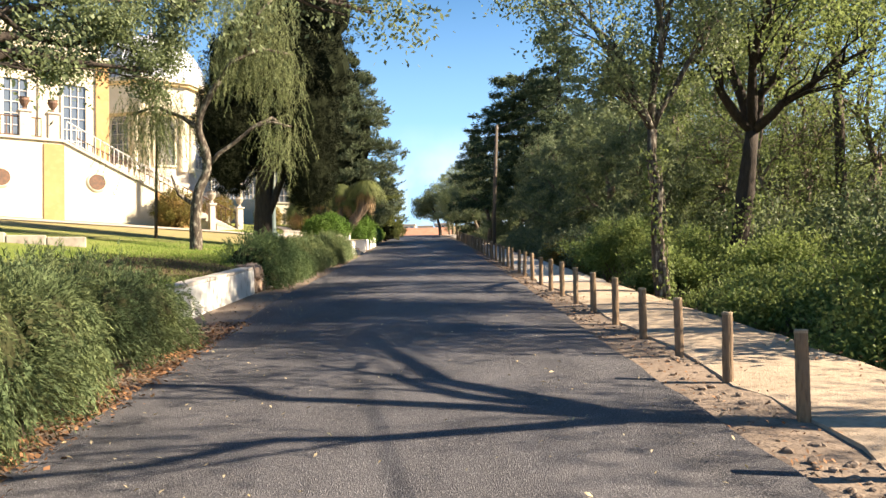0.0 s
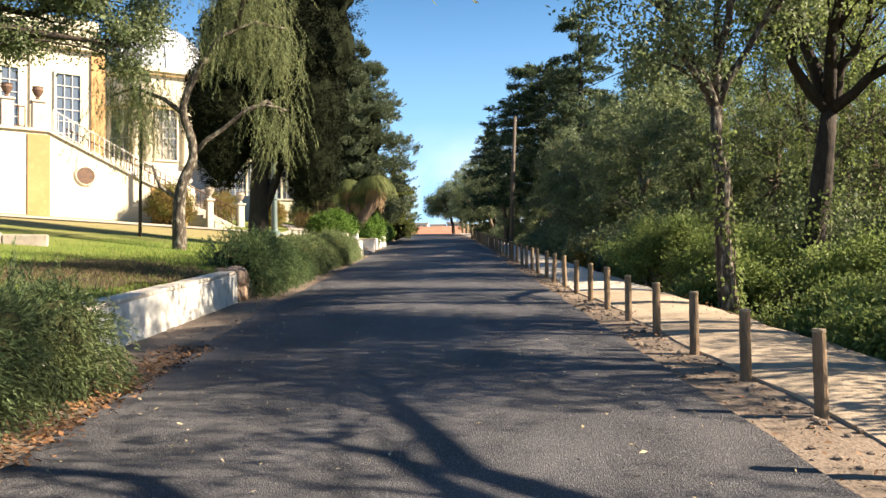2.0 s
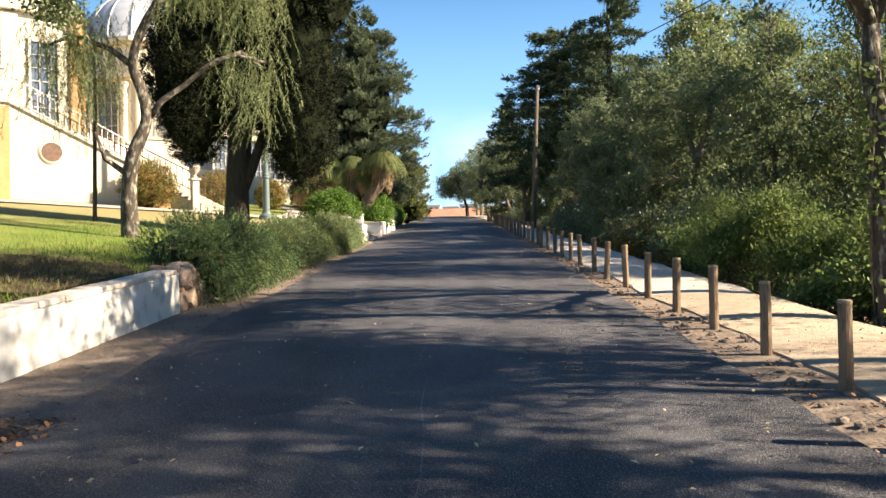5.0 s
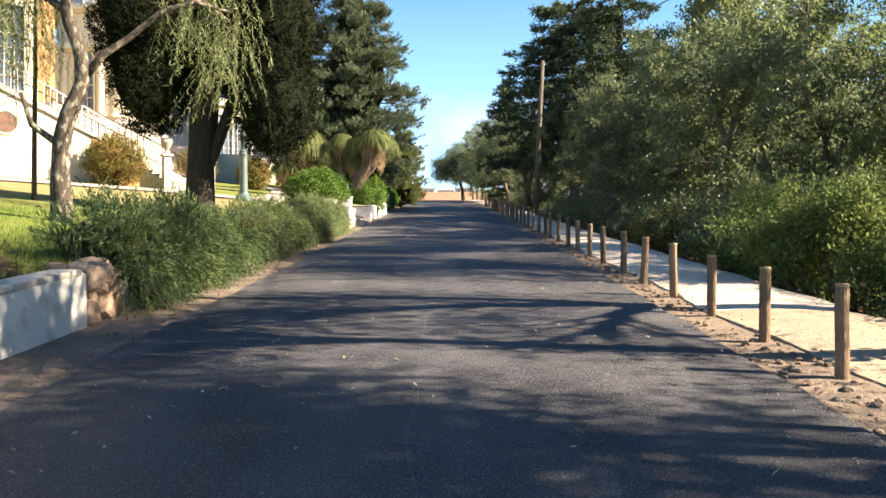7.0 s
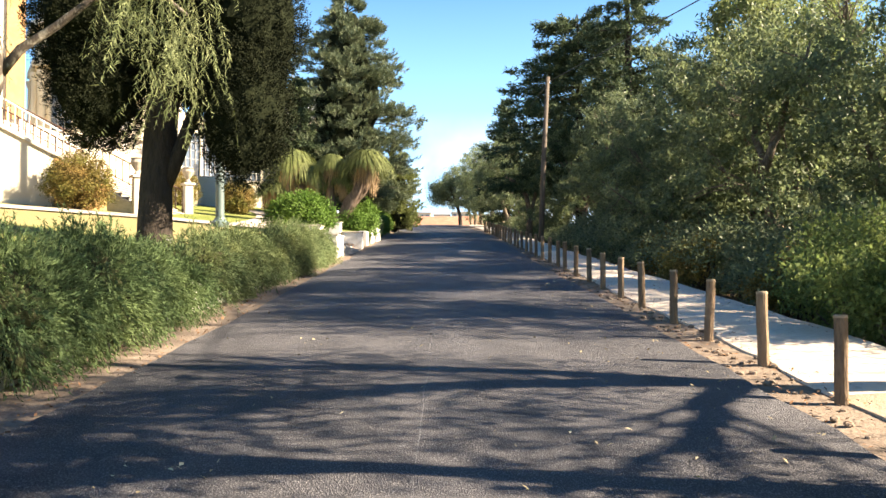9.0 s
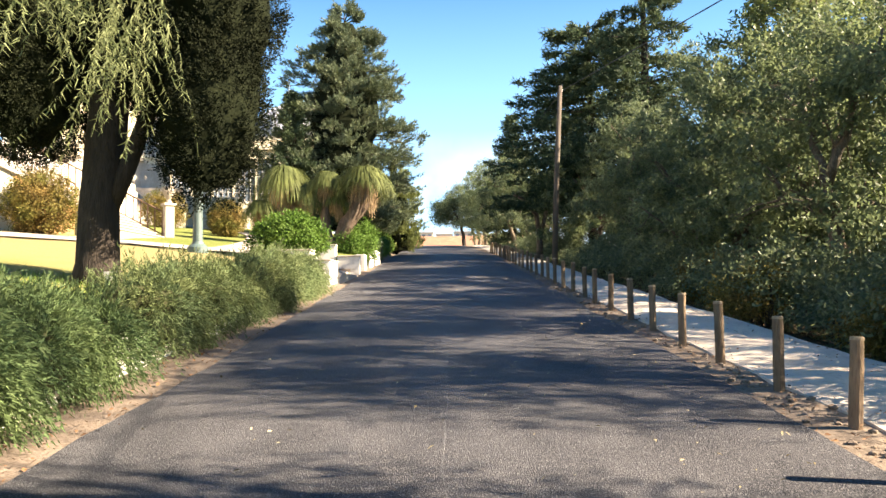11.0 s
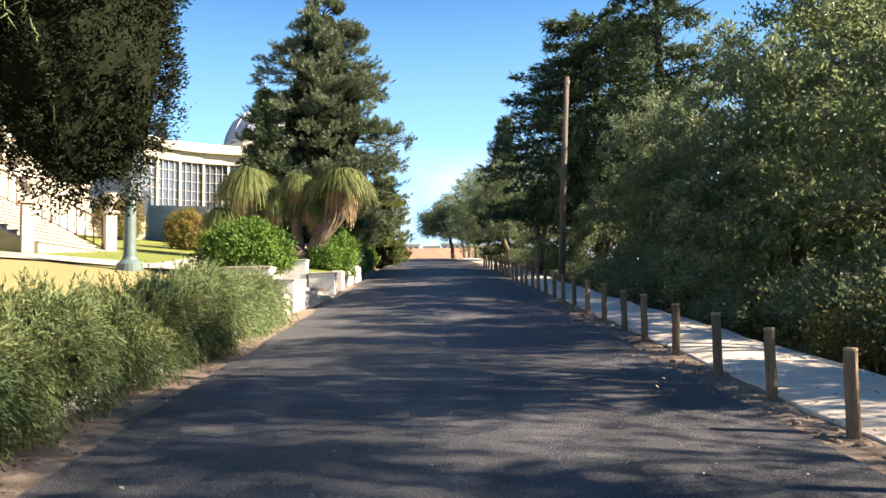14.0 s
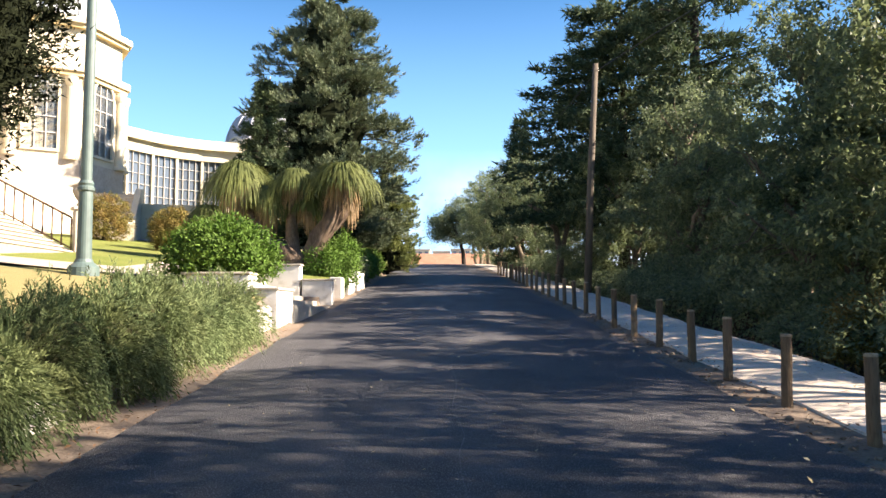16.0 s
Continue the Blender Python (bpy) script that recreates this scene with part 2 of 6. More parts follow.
# dark core colour stands in for the shade inside the hedges
M_HEDGE_SHADE = material("hedge_shade_core", (0.03, 0.036, 0.016), 0.95, (0.045, 0.045, 0.022), 9.0, bump=0.8, bump_scale=14.0, spec=0.05)
L_PEPPER = leaf_material("weeping_leaflets", (0.16, 0.19, 0.085), (0.2, 0.22, 0.1), 0.4, 0.45)
L_PALM = leaf_material("palm_blades", (0.15, 0.17, 0.055), (0.1, 0.12, 0.04), 0.35, 0.25)
L_PALMDRY = leaf_material("dead_palm_blades", (0.3, 0.2, 0.11), (0.38, 0.27, 0.15), 0.35, 0.2)
M_COPING = material("worn_pale_coping", (0.56, 0.5, 0.42), 0.9, (0.45, 0.4, 0.33), 1.4, (0.28, 0.24, 0.19), 8.0, 0.5, 0.4, 30.0)
M_BARK_MOTTLED = material("mottled_flaking_bark", (0.075, 0.058, 0.042), 0.95, (0.045, 0.036, 0.028), 5.0, (0.34, 0.31, 0.24), 7.0, 0.75, 0.9, 22.0, stretch=(2, 2, 0.8))
L_EVERGREEN = leaf_material("olive_evergreen_sprays", (0.17, 0.2, 0.07), (0.21, 0.235, 0.085), 0.4, 0.25, 0.6)
L_OLIVE = leaf_material("olive_green_leaves", (0.14, 0.172, 0.068), (0.175, 0.205, 0.08), 0.4, 0.5, 0.45, 0.4)
L_ROUND = leaf_material("clipped_bright_leaves", (0.07, 0.14, 0.02), (0.1, 0.17, 0.03), 0.4, 0.3)
L_TOPIARY = leaf_material("bronzed_topiary_leaves", (0.13, 0.13, 0.03), (0.2, 0.13, 0.04), 0.4, 0.25)

# glass: glossy panes; the dark blue base colour paints in a dim interior
M_GLASS = bpy.data.materials.new("window_glass")
M_GLASS.use_nodes = True
gb = M_GLASS.node_tree.nodes["Principled BSDF"]
gb.inputs["Base Color"].default_value = (0.12, 0.15, 0.19, 1)
gb.inputs["Roughness"].default_value = 0.06
gb.inputs["Specular IOR Level"].default_value = 0.9
gb.inputs["Transmission Weight"].default_value = 0.3


# ---- ground shape ----
def lerp_table(y, table):
    ys, vs = zip(*table)
    return float(np.interp(y, ys, vs))


def grade(y):
    """Height of the road along the walk: a steady climb, then a crest."""
    if y < 85:
        return 0.0795 * max(y, -40) - 0.13
    d = y - 85
    if d < 25:
        return 6.6275 + 0.0795 * d - 0.0995 * d * d / 50
    return 7.371 - 0.02 * (min(y, 200) - 110)


LEFT_EDGE = [(-20, -2.6), (5, -2.9), (13, -3.32), (18, -3.6), (25, -3.63), (35, -3.84), (45, -4.06), (55, -4.35), (70, -4.8), (84, -5.4), (105, -6.2), (160, -9)]
RIGHT_EDGE = [(-20, 2.5), (5, 2.12), (12, 1.98), (20, 1.9), (27, 1.78), (31, 1.63), (42, 1.5), (60, 1.1), (72, 0.5), (85, -0.3), (105, -1.2), (160, -4)]
PATH_IN = [(-20, 3.4), (5, 2.85), (30, 2.2), (60, 1.6), (75, 1.0), (105, -0.5), (160, -3.0)]
PATH_OUT = [(-20, 5.0), (8, 4.45), (17, 4.15), (30, 3.75), (36, 3.5), (60, 3.0), (75, 2.4), (105, 1.0), (160, -1.5)]
WALL_X = -4.45


def wall_x(y):
    return WALL_X if y < 46 else min(WALL_X, lerp_table(y, LEFT_EDGE) - 0.5)


def lawn(x, y):
    d = wall_x(y) - 0.1 - x
    return grade(y) + 0.58 + 0.113 * min(max(d, 0), 45)


def terrain(x, y):
    if 39.2 < y < 44.4 and -6.3 < x < -4.0:
        return grade(y) - 0.06
    if x < wall_x(y) - 0.2:
        return lawn(x, y) - 0.03
    po = lerp_table(y, PATH_OUT)
    z = grade(y)
    if x > po:
        z -= min(0.55, (x - po) * 0.35)
    elif x > lerp_table(y, RIGHT_EDGE) + 0.1 and x < lerp_table(y, PATH_IN):
        z += 0.03 * noise.noise((x * 2.0, y * 1.3, 0)) + 0.01
    elif x < lerp_table(y, LEFT_EDGE) - 0.1:
        z += 0.02 * noise.noise((x * 2.0, y * 1.3, 3)) + 0.015
    return z - 0.01


# ---- mesh helpers ----
def mesh_object(name, verts, faces, mat, parent=None, smooth=False):
    me = bpy.data.meshes.new(name)
    me.from_pydata([tuple(v) for v in verts], [], faces)
    me.materials.append(mat)
    if smooth:
        me.polygons.foreach_set("use_smooth", [True] * len(me.polygons))
    ob = new(name, me)
    if parent:
        ob.parent = parent
    return ob


def part(name, bm, mat, parent=None, label="", smooth=False):
    me = bpy.data.meshes.new(name)
    bmesh.ops.recalc_face_normals(bm, faces=bm.faces)
    bm.to_mesh(me)
    bm.free()
    me.materials.append(mat)
    if smooth:
        me.polygons.foreach_set("use_smooth", [True] * len(me.polygons))
    ob = new(name, me)
    if parent:
        ob.parent = parent
    if label:
        tagged(ob, label)
    return ob


def thing(name, x, y, z, label, category, group="", kind="", rz=0):
    ob = new(name)
    ob.matrix_basis = pose(x, y, z, 0, 0, rz)
    return tagged(ob, label, category, group, kind)


def box(bm, x0, x1, y0, y1, z0, z1, bevel=0.0, m=None):
    r = bmesh.ops.create_cube(bm, size=1)
    vs = r["verts"]
    bmesh.ops.transform(bm, verts=vs, matrix=Matrix.Translation(((x0 + x1) / 2, (y0 + y1) / 2, (z0 + z1) / 2)) @ Matrix.Diagonal((x1 - x0, y1 - y0, z1 - z0, 1)))
    if bevel:
        es = list({e for v in vs for e in v.link_edges})
        r2 = bmesh.ops.bevel(bm, geom=es, offset=bevel, segments=2, affect="EDGES", profile=0.5)
        vs = list({v for f in r2["faces"] for v in f.verts} | {v for v in vs if v.is_valid})
    if m is not None:
        bmesh.ops.transform(bm, verts=vs, matrix=m)
    return vs


def boxed(x0, x1, y0, y1, z0, z1, bevel=0.0):
    bm = bmesh.new()
    box(bm, x0, x1, y0, y1, z0, z1, bevel)
    return bm


def lathe(profile, seg=16, centre=(0, 0, 0), bm=None):
    """A turned solid from (radius, height) pairs."""
    bm = bm or bmesh.new()
    rings = []
    for r, z in profile:
        rings.append([bm.verts.new((centre[0] + r * math.cos(2 * math.pi * k / seg), centre[1] + r * math.sin(2 * math.pi * k / seg), centre[2] + z)) for k in range(seg)])
    for A, B in zip(rings, rings[1:]):
        for k in range(seg):
            bm.faces.new((A[k], A[(k + 1) % seg], B[(k + 1) % seg], B[k]))
    bm.faces.new(rings[0][::-1])
    bm.faces.new(rings[-1])
    return bm


def tube(bm, pts, radii, seg=8, wobble=0.0):
    pts = [Vector(p) for p in pts]
    rings = []
    for i, p in enumerate(pts):
        d = (pts[min(i + 1, len(pts) - 1)] - pts[max(i - 1, 0)]).normalized()
        u = d.orthogonal().normalized()
        if rings:
            u = (last - d * last.dot(d)).normalized()
        last = u
        v = d.cross(u)
        ring = []
        for k in range(seg):
            ang = 2 * math.pi * k / seg
            r = radii[i] * (1 + (wobble * noise.noise(p * 1.7 + Vector((k * 1.3, 0, 0))) if wobble else 0))
            ring.append(bm.verts.new(p + (u * math.cos(ang) + v * math.sin(ang)) * r))
        rings.append(ring)
    for A, B in zip(rings, rings[1:]):
        for k in range(seg):
            bm.faces.new((A[k], A[(k + 1) % seg], B[(k + 1) % seg], B[k]))
    bm.faces.new(rings[0][::-1])
    bm.faces.new(rings[-1])
    return bm


def bend(p0, p1, n, sag, rng):
    """A crooked line from p0 to p1."""
    p0, p1 = Vector(p0), Vector(p1)
    size = (p1 - p0).length
    pts = []
    for i in range(n + 1):
        f = i / n
        w = Vector(rng.normal(0, 0.035 * size, 3)) * math.sin(math.pi * f)
        pts.append(p0.lerp(p1, f) + w + Vector((0, 0, sag * size * math.sin(math.pi * f))))
    return pts


def quads_mesh(name, V, mat, parent=None):
    """V: n x corners x 3, one leaf each."""
    n, c = V.shape[:2]
    me = bpy.data.meshes.new(name)
    me.vertices.add(c * n)
    me.vertices.foreach_set("co", V.reshape(-1).astype(np.float32))
    me.loops.add(c * n)
    me.loops.foreach_set("vertex_index", np.arange(c * n, dtype=np.int32))
    me.polygons.add(n)
    me.polygons.foreach_set("loop_start", np.arange(0, c * n, c, dtype=np.int32))
    me.update()
    me.validate()
    me.materials.append(mat)
    ob = new(name, me)
    if parent:
        ob.parent = parent
    return ob


def unit(a):
    return a / np.maximum(np.linalg.norm(a, axis=-1, keepdims=True), 1e-9)


def leaves(P, D, L, W, rng, kite=False, N=None):
    """Pointed leaves at P along D, of length L and width W; kite: broad in the middle."""
    n = len(P)
    L = np.broadcast_to(L, n)[:, None] * rng.uniform(0.7, 1.3, (n, 1))
    W = np.broadcast_to(W, n)[:, None] * rng.uniform(0.7, 1.3, (n, 1))
    S = unit(np.cross(D, rng.normal(size=(n, 3)) if N is None else N))
    if kite:
        return np.stack([P, P + 0.45 * L * D + 0.5 * W * S, P + L * D, P + 0.45 * L * D - 0.5 * W * S], 1)
    return np.stack([P + 0.5 * W * S, P + L * D, P - 0.5 * W * S], 1)


def blob_points(blobs, n, rng, shell=0.5, lump=0.25):
    """n clump centres in ellipsoids (x, y, z, rx, ry, rz), most of them near the surface, and their outward ways."""
    B = np.array([b[:6] for b in blobs], float)
    w = np.power(B[:, 3] * B[:, 4] * B[:, 5], 0.7)
    k = rng.choice(len(B), n, p=w / w.sum())
    d = unit(rng.normal(size=(n, 3)))
    r = 1 - (1 - shell) * rng.random(n) ** 1.6
    f = np.sin(d[:, 0] * 5 + k) * np.sin(d[:, 1] * 6 + 2 * k) * np.sin(d[:, 2] * 5 + 3 * k)
    r = r * (1 + lump * f)
    return B[k, :3] + d * B[k, 3:6] * r[:, None], unit(d / B[k, 3:6])


def billow(blobs, k, size, rng):
    """Breaks each leaf mass up into k smaller billows with gaps between."""
    res = []
    for b in blobs:
        d = unit(rng.normal(size=(k, 3)))
        r = rng.uniform(0.45, 0.95, k)
        s = rng.uniform(0.7, 1.3, k) * size
        for i in range(k):
            res.append((b[0] + d[i, 0] * r[i] * b[3], b[1] + d[i, 1] * r[i] * b[4], b[2] + d[i, 2] * r[i] * b[5], b[3] * s[i], b[4] * s[i], b[5] * s[i] * 0.8))
    return res


def clumps(blobs, n, per, radius, L, W, rng, droop=0.2, out=0.5, shell=0.5, lump=0.25, kite=False):
    C, O = blob_points(blobs, n, rng, shell, lump)
    C, O = np.repeat(C, per, 0), np.repeat(O, per, 0)
    P = C + rng.normal(size=C.shape) * radius
    D = unit(rng.normal(size=C.shape) + O * out + np.array([0, 0, -droop]))
    return leaves(P, D, L, W, rng, kite, O + np.array([0, 0, 0.4]) + rng.normal(size=C.shape) * 0.45)


def strands(starts, lengths, rng, step=0.042, L=0.075, W=0.014, sway=0.12):
    """Hanging twigs set with narrow leaflets."""
    V = []
    for s, ln in zip(starts, lengths):
        m = max(4, int(ln / step))
        f = np.arange(m) * step
        way = rng.normal(0, sway, 2)
        P = np.stack([s[0] + way[0] * f + 0.02 * np.sin(f * 6), s[1] + way[1] * f, s[2] - f], 1)
        D = unit(np.stack([rng.normal(0, 0.6, m), rng.normal(0, 0.6, m), -np.abs(rng.normal(0.8, 0.3, m))], 1))
        V.append(leaves(P, D, L, W, rng))
    return np.concatenate(V)


# ---- ground, road, paths ----
def strip(name, left, right, ys, lift, mat, cols=8, skirt=0.06, edge=0.0, label="", category="", base=grade):
    """A sheet along the road between two edge tables, with turned-down edges."""
    verts, faces = [], []
    for y in ys:
        x0, x1 = lerp_table(y, left), lerp_table(y, right)
        x0 += edge * noise.noise((x0, y * 1.1, 1.0)) + 0.4 * edge * noise.noise((x0, y * 4.7, 2.0))
        x1 += edge * noise.noise((x1, y * 1.1, 5.0)) + 0.4 * edge * noise.noise((x1, y * 4.7, 6.0))
        row = [(x0 - 0.02, y, base(y) + lift - skirt)]
        for c in range(cols + 1):
            f = c / cols
            row.append((x0 + (x1 - x0) * f, y, base(y) + lift + (0.03 * math.sin(math.pi * f) if cols > 1 else 0)))
        row.append((x1 + 0.02, y, base(y) + lift - skirt))
        verts += row
    w = cols + 3
    for i in range(len(ys) - 1):
        for c in range(w - 1):
            k = i * w + c
            faces.append((k, k + 1, k + w + 1, k + w))
    ob = mesh_object(name, verts, faces, mat)
    return tagged(ob, label, category, kind="structure")


xs = sorted(set([-900, -400, -200, -120, -80, -60, -45, -38, -32, -28, -24, -20, -17, -14.5, -12, -10, -8.5, -7.2, -6.2, -5.4, -4.9, -4.66, -4.64]
                + [round(-4.5 + 0.25 * i, 2) for i in range(41)] + [6.2, 7, 8, 10, 13, 17, 22, 30, 45, 70, 120, 220, 450, 900]))
ys = sorted(set([-300, -150, -80, -40, -20, -10, -5] + [round(-2 + 0.5 * i, 2) for i in range(100)] + [48 + 2 * i for i in range(40)] + [130, 140, 160, 200, 260, 400, 800, 1500, 3000]))
gv = [(x, y, terrain(x, y)) for y in ys for x in xs]
gf = [(j * len(xs) + i, j * len(xs) + i + 1, (j + 1) * len(xs) + i + 1, (j + 1) * len(xs) + i) for j in range(len(ys) - 1) for i in range(len(xs) - 1)]
ground = mesh_object("ground", gv, gf, M_DIRT, smooth=True)
tagged(ground, "dry brown earth with scattered leaves beside the road", "ground", kind="structure")

road_ys = [-20 + 0.5 * i for i in range(140)] + [50 + 2 * i for i in range(46)]
strip("road", LEFT_EDGE, RIGHT_EDGE, road_ys, 0.03, M_ASPHALT, 12, 0.07, 0.06, "dark fresh asphalt lane with ragged edges", "road")
# the faint joint where the two laid halves meet
SEAM = [(y, (lerp_table(y, LEFT_EDGE) + lerp_table(y, RIGHT_EDGE)) / 2) for y in range(-18, 120, 6)]
strip("road_seam", [(y, x - 0.11) for y, x in SEAM], [(y, x + 0.11) for y, x in SEAM], [y for y in road_ys if -18 <= y <= 110], 0.031, M_SEAM, 2, 0.003, 0.13, "paler worn joint along the asphalt lane", "road")
# two tones of footpath meet at y 19.5: tan before, pale after
strip("pavement_sand", PATH_IN, PATH_OUT, [y for y in road_ys if y <= 19.5], 0.015, M_TANPATH, 6, 0.06, 0.16, "sandy tan footpath beside the posts", "footpath")
strip("pavement_concrete", PATH_IN, PATH_OUT, [y for y in road_ys if y >= 19.5], 0.014, M_PATH, 4, 0.05, 0.1, "pale concrete footpath beside the posts", "footpath")

# woodland floor beyond the footpath
wv, wf = [], []
wx = [0.03, 0.4, 1.0, 2.0, 4, 7, 12, 20, 32]
wy = [-15 + 1.5 * i for i in range(95)]
for y in wy:
    for d in wx:
        x = lerp_table(y, PATH_OUT) + d
        wv.append((x, y, terrain(x, y) + 0.025 + (0.05 * noise.noise((x, y, 0)) if d > 0.1 else 0)))
for j in range(len(wy) - 1):
    for i in range(len(wx) - 1):
        k = j * len(wx) + i
        wf.append((k, k + 1, k + len(wx) + 1, k + len(wx)))
tagged(mesh_object("woodland_floor", wv, wf, M_LITTER, smooth=True), "dark woodland soil covered in leaf litter", "ground", kind="structure")

# lawn behind the low wall
lv, lf = [], []
lx = [0.12, 0.5, 1.2, 1.78, 1.84, 2.2, 3, 4.5, 6, 8, 10, 13, 16, 20, 25, 32, 40]
ly = [-15 + 1.0 * i for i in range(54)] + [39.19, 39.25, 40, 41, 42, 43, 44.35, 44.41] + [45 + 1.0 * i for i in range(48)]
for y in ly:
    for d in lx:
        x = wall_x(y) - d
        if 39.2 < y < 44.4 and d < 1.8:
            lv.append((x, y, grade(y) - 0.2))
            continue
        lv.append((x, y, lawn(x, y) + 0.02 * noise.noise((x * 0.8, y * 0.8, 0))))
for j in range(len(ly) - 1):
    for i in range(len(lx) - 1):
        k = j * len(lx) + i
        lf.append((k, k + 1, k + len(lx) + 1, k + len(lx)))
tagged(mesh_object("lawn", lv, lf, M_GRASS, smooth=True), "mown green lawn rising to the palace", "lawn", kind="structure")


def walkway(name, pts, width, label):
    verts, faces = [], []
    for i, (x, y) in enumerate(pts):
        a_, b_ = pts[max(i - 1, 0)], pts[min(i + 1, len(pts) - 1)]
        t = Vector((b_[0] - a_[0], b_[1] - a_[1])).normalized()
        for s in (-0.5, -0.2, 0.2, 0.5):
            px, py = x - t.y * s * width, y + t.x * s * width
            verts.append((px, py, lawn(px, py) + 0.045))
    for i in range(len(pts) - 1):
        for c in range(3):
            k = i * 4 + c
            faces.append((k, k + 1, k + 5, k + 4))
    tagged(mesh_object(name, verts, faces, M_WALK, smooth=True), label, "path", kind="structure")


def smooth_line(pts, n=10):
    res = []
    for i in range(len(pts) - 1):
        p0, p1, p2, p3 = (Vector(pts[max(0, min(len(pts) - 1, i + k))]) for k in (-1, 0, 1, 2))
        for s in range(n):
            t = s / n
            res.append(tuple(0.5 * ((2 * p1) + (p2 - p0) * t + (2 * p0 - 5 * p1 + 4 * p2 - p3) * t * t + (3 * p1 - p0 - 3 * p2 + p3) * t ** 3)))
    return res + [tuple(pts[-1])]


walkway("garden_path_front", smooth_line([(-6.1, 41.2), (-8.5, 40.0), (-11, 39.2), (-14, 36.6), (-18, 33.0), (-24, 28)]), 2.0, "pale gravel garden path crossing the lawn")
walkway("garden_path_side", smooth_line([(-7.6, 41.0), (-8.2, 46), (-10, 54), (-12.5, 60), (-18, 62)]), 2.0, "pale gravel garden path towards the gallery")


# ---- low white wall along the road ----
def low_wall(name, y0, y1, height, label, thick=0.34):
    """A whitewashed wall that follows the grade, with a worn rounded top."""
    n = max(2, int((y1 - y0) / 0.3))
    verts, faces = [], []
    for i in range(n + 1):
        y = y0 + (y1 - y0) * i / n
        z0 = grade(y) - 0.15
        h = grade(y) + height + 0.025 * noise.noise((y * 0.9, 0, 0)) + 0.01 * noise.noise((y * 4, 0, 1))
        x1 = WALL_X + 0.02 * noise.noise((0, y * 1.2, 0))
        x0 = WALL_X - thick
        verts += [(x0, y, z0), (x0, y, h - 0.03), (x0 + 0.05, y, h), (x1 - 0.06, y, h + 0.005), (x1 - 0.01, y, h - 0.035), (x1 + 0.005, y, z0)]
    for i in range(n):
        for c in range(5):
            k = i * 6 + c
            faces.append((k, k + 6, k + 7, k + 1))
    faces.append(tuple(range(6)))
    faces.append(tuple(range(n * 6 + 5, n * 6 - 1, -1)))
    return tagged(mesh_object(name, verts, faces, M_WHITE), label, "wall", kind="structure")


low_wall("wall_roadside", 0.0, 18.7, 0.6, "low whitewashed garden wall with stained, worn top")
roadwall = thing("wall_coping", WALL_X - 0.17, 9.0, grade(9.0), "worn pale coping stones on the white wall", "coping")
cy, cn = 0.0, 0
while cy < 18.6:
    ln = 0.62 + 0.12 * math.sin(cn * 2.3)
    ln = min(ln, 18.68 - cy)
    ym = cy + ln / 2
    bm = boxed(-0.175, 0.175, -ln / 2 + 0.006, ln / 2 - 0.006, -0.03, 0.035, 0.014)
    bmesh.ops.transform(bm, verts=bm.verts, matrix=pose(0.01 * math.sin(cn * 5.1), ym - 9.0, grade(ym) + 0.6 - grade(9.0) + 0.004 * math.sin(cn * 3.7), math.degrees(math.atan2(grade(ym + 0.3) - grade(ym - 0.3), 0.6)), 0, 0.8 * math.sin(cn * 1.9)))
    part("coping_stone", bm, M_COPING, roadwall)
    cy += ln
    cn += 1
low_wall("wall_hedge", 19.6, 37.9, 0.42, "low whitewashed wall half hidden under the hedge")

# rubble pier at the end of the wall
rng = np.random.default_rng(5)
pier = thing("stone_pier", WALL_X - 0.1, 19.15, grade(19.15) - 0.05, "rough brown fieldstone pier ending the white wall", "stone pier")
part("mortar_core", boxed(-0.25, 0.05, -0.38, 0.38, 0, 0.55, 0.04), M_RUBBLE, pier)
stone_meshes = []
for s in range(5):
    bm = bmesh.new()
    bmesh.ops.create_icosphere(bm, subdivisions=2, radius=0.5)
    for v in bm.verts:
        q = v.co.copy()
        v.co = Vector([math.copysign(abs(c) ** 0.6, c) for c in q]) * 0.62
        v.co += v.co * 0.3 * noise.noise(q * 2.4 + Vector((s * 7, 0, 0)))
    me = bpy.data.meshes.new("stone")
    bm.to_mesh(me)
    bm.free()
    me.materials.append(M_RUBBLE)
    stone_meshes.append(me)
pier_stones = [(-0.28, 0.16, 0.4, 0.36, 6), (0.12, 0.2, 0.44, 0.38, -14), (0.4, 0.2, 0.22, 0.44, 8), (-0.31, 0.38, 0.34, 0.18, -5), (-0.06, 0.42, 0.22, 0.18, 22),
               (-0.25, 0.54, 0.4, 0.3, 17), (0.0, 0.56, 0.26, 0.28, -24), (0.25, 0.5, 0.42, 0.38, 12), (0.42, 0.6, 0.18, 0.17, 0), (-0.42, 0.66, 0.17, 0.13, 10), (0.08, 0.7, 0.2, 0.13, -8)]
for k, (sy, sz, wy_, hz_, tilt) in enumerate(pier_stones):
    for fx in (0.0, -0.22):
        st = new("stone", stone_meshes[(k * 2 + (fx < 0)) % 5])
        st.parent = pier
        st.matrix_basis = pose(fx + rng.normal(0, 0.03), sy, sz, tilt + rng.normal(0, 4), rng.normal(0, 9), rng.normal(0, 9)) @ Matrix.Diagonal((0.34 + rng.normal(0, 0.04), wy_ * 1.06, hz_ * 1.06, 1))

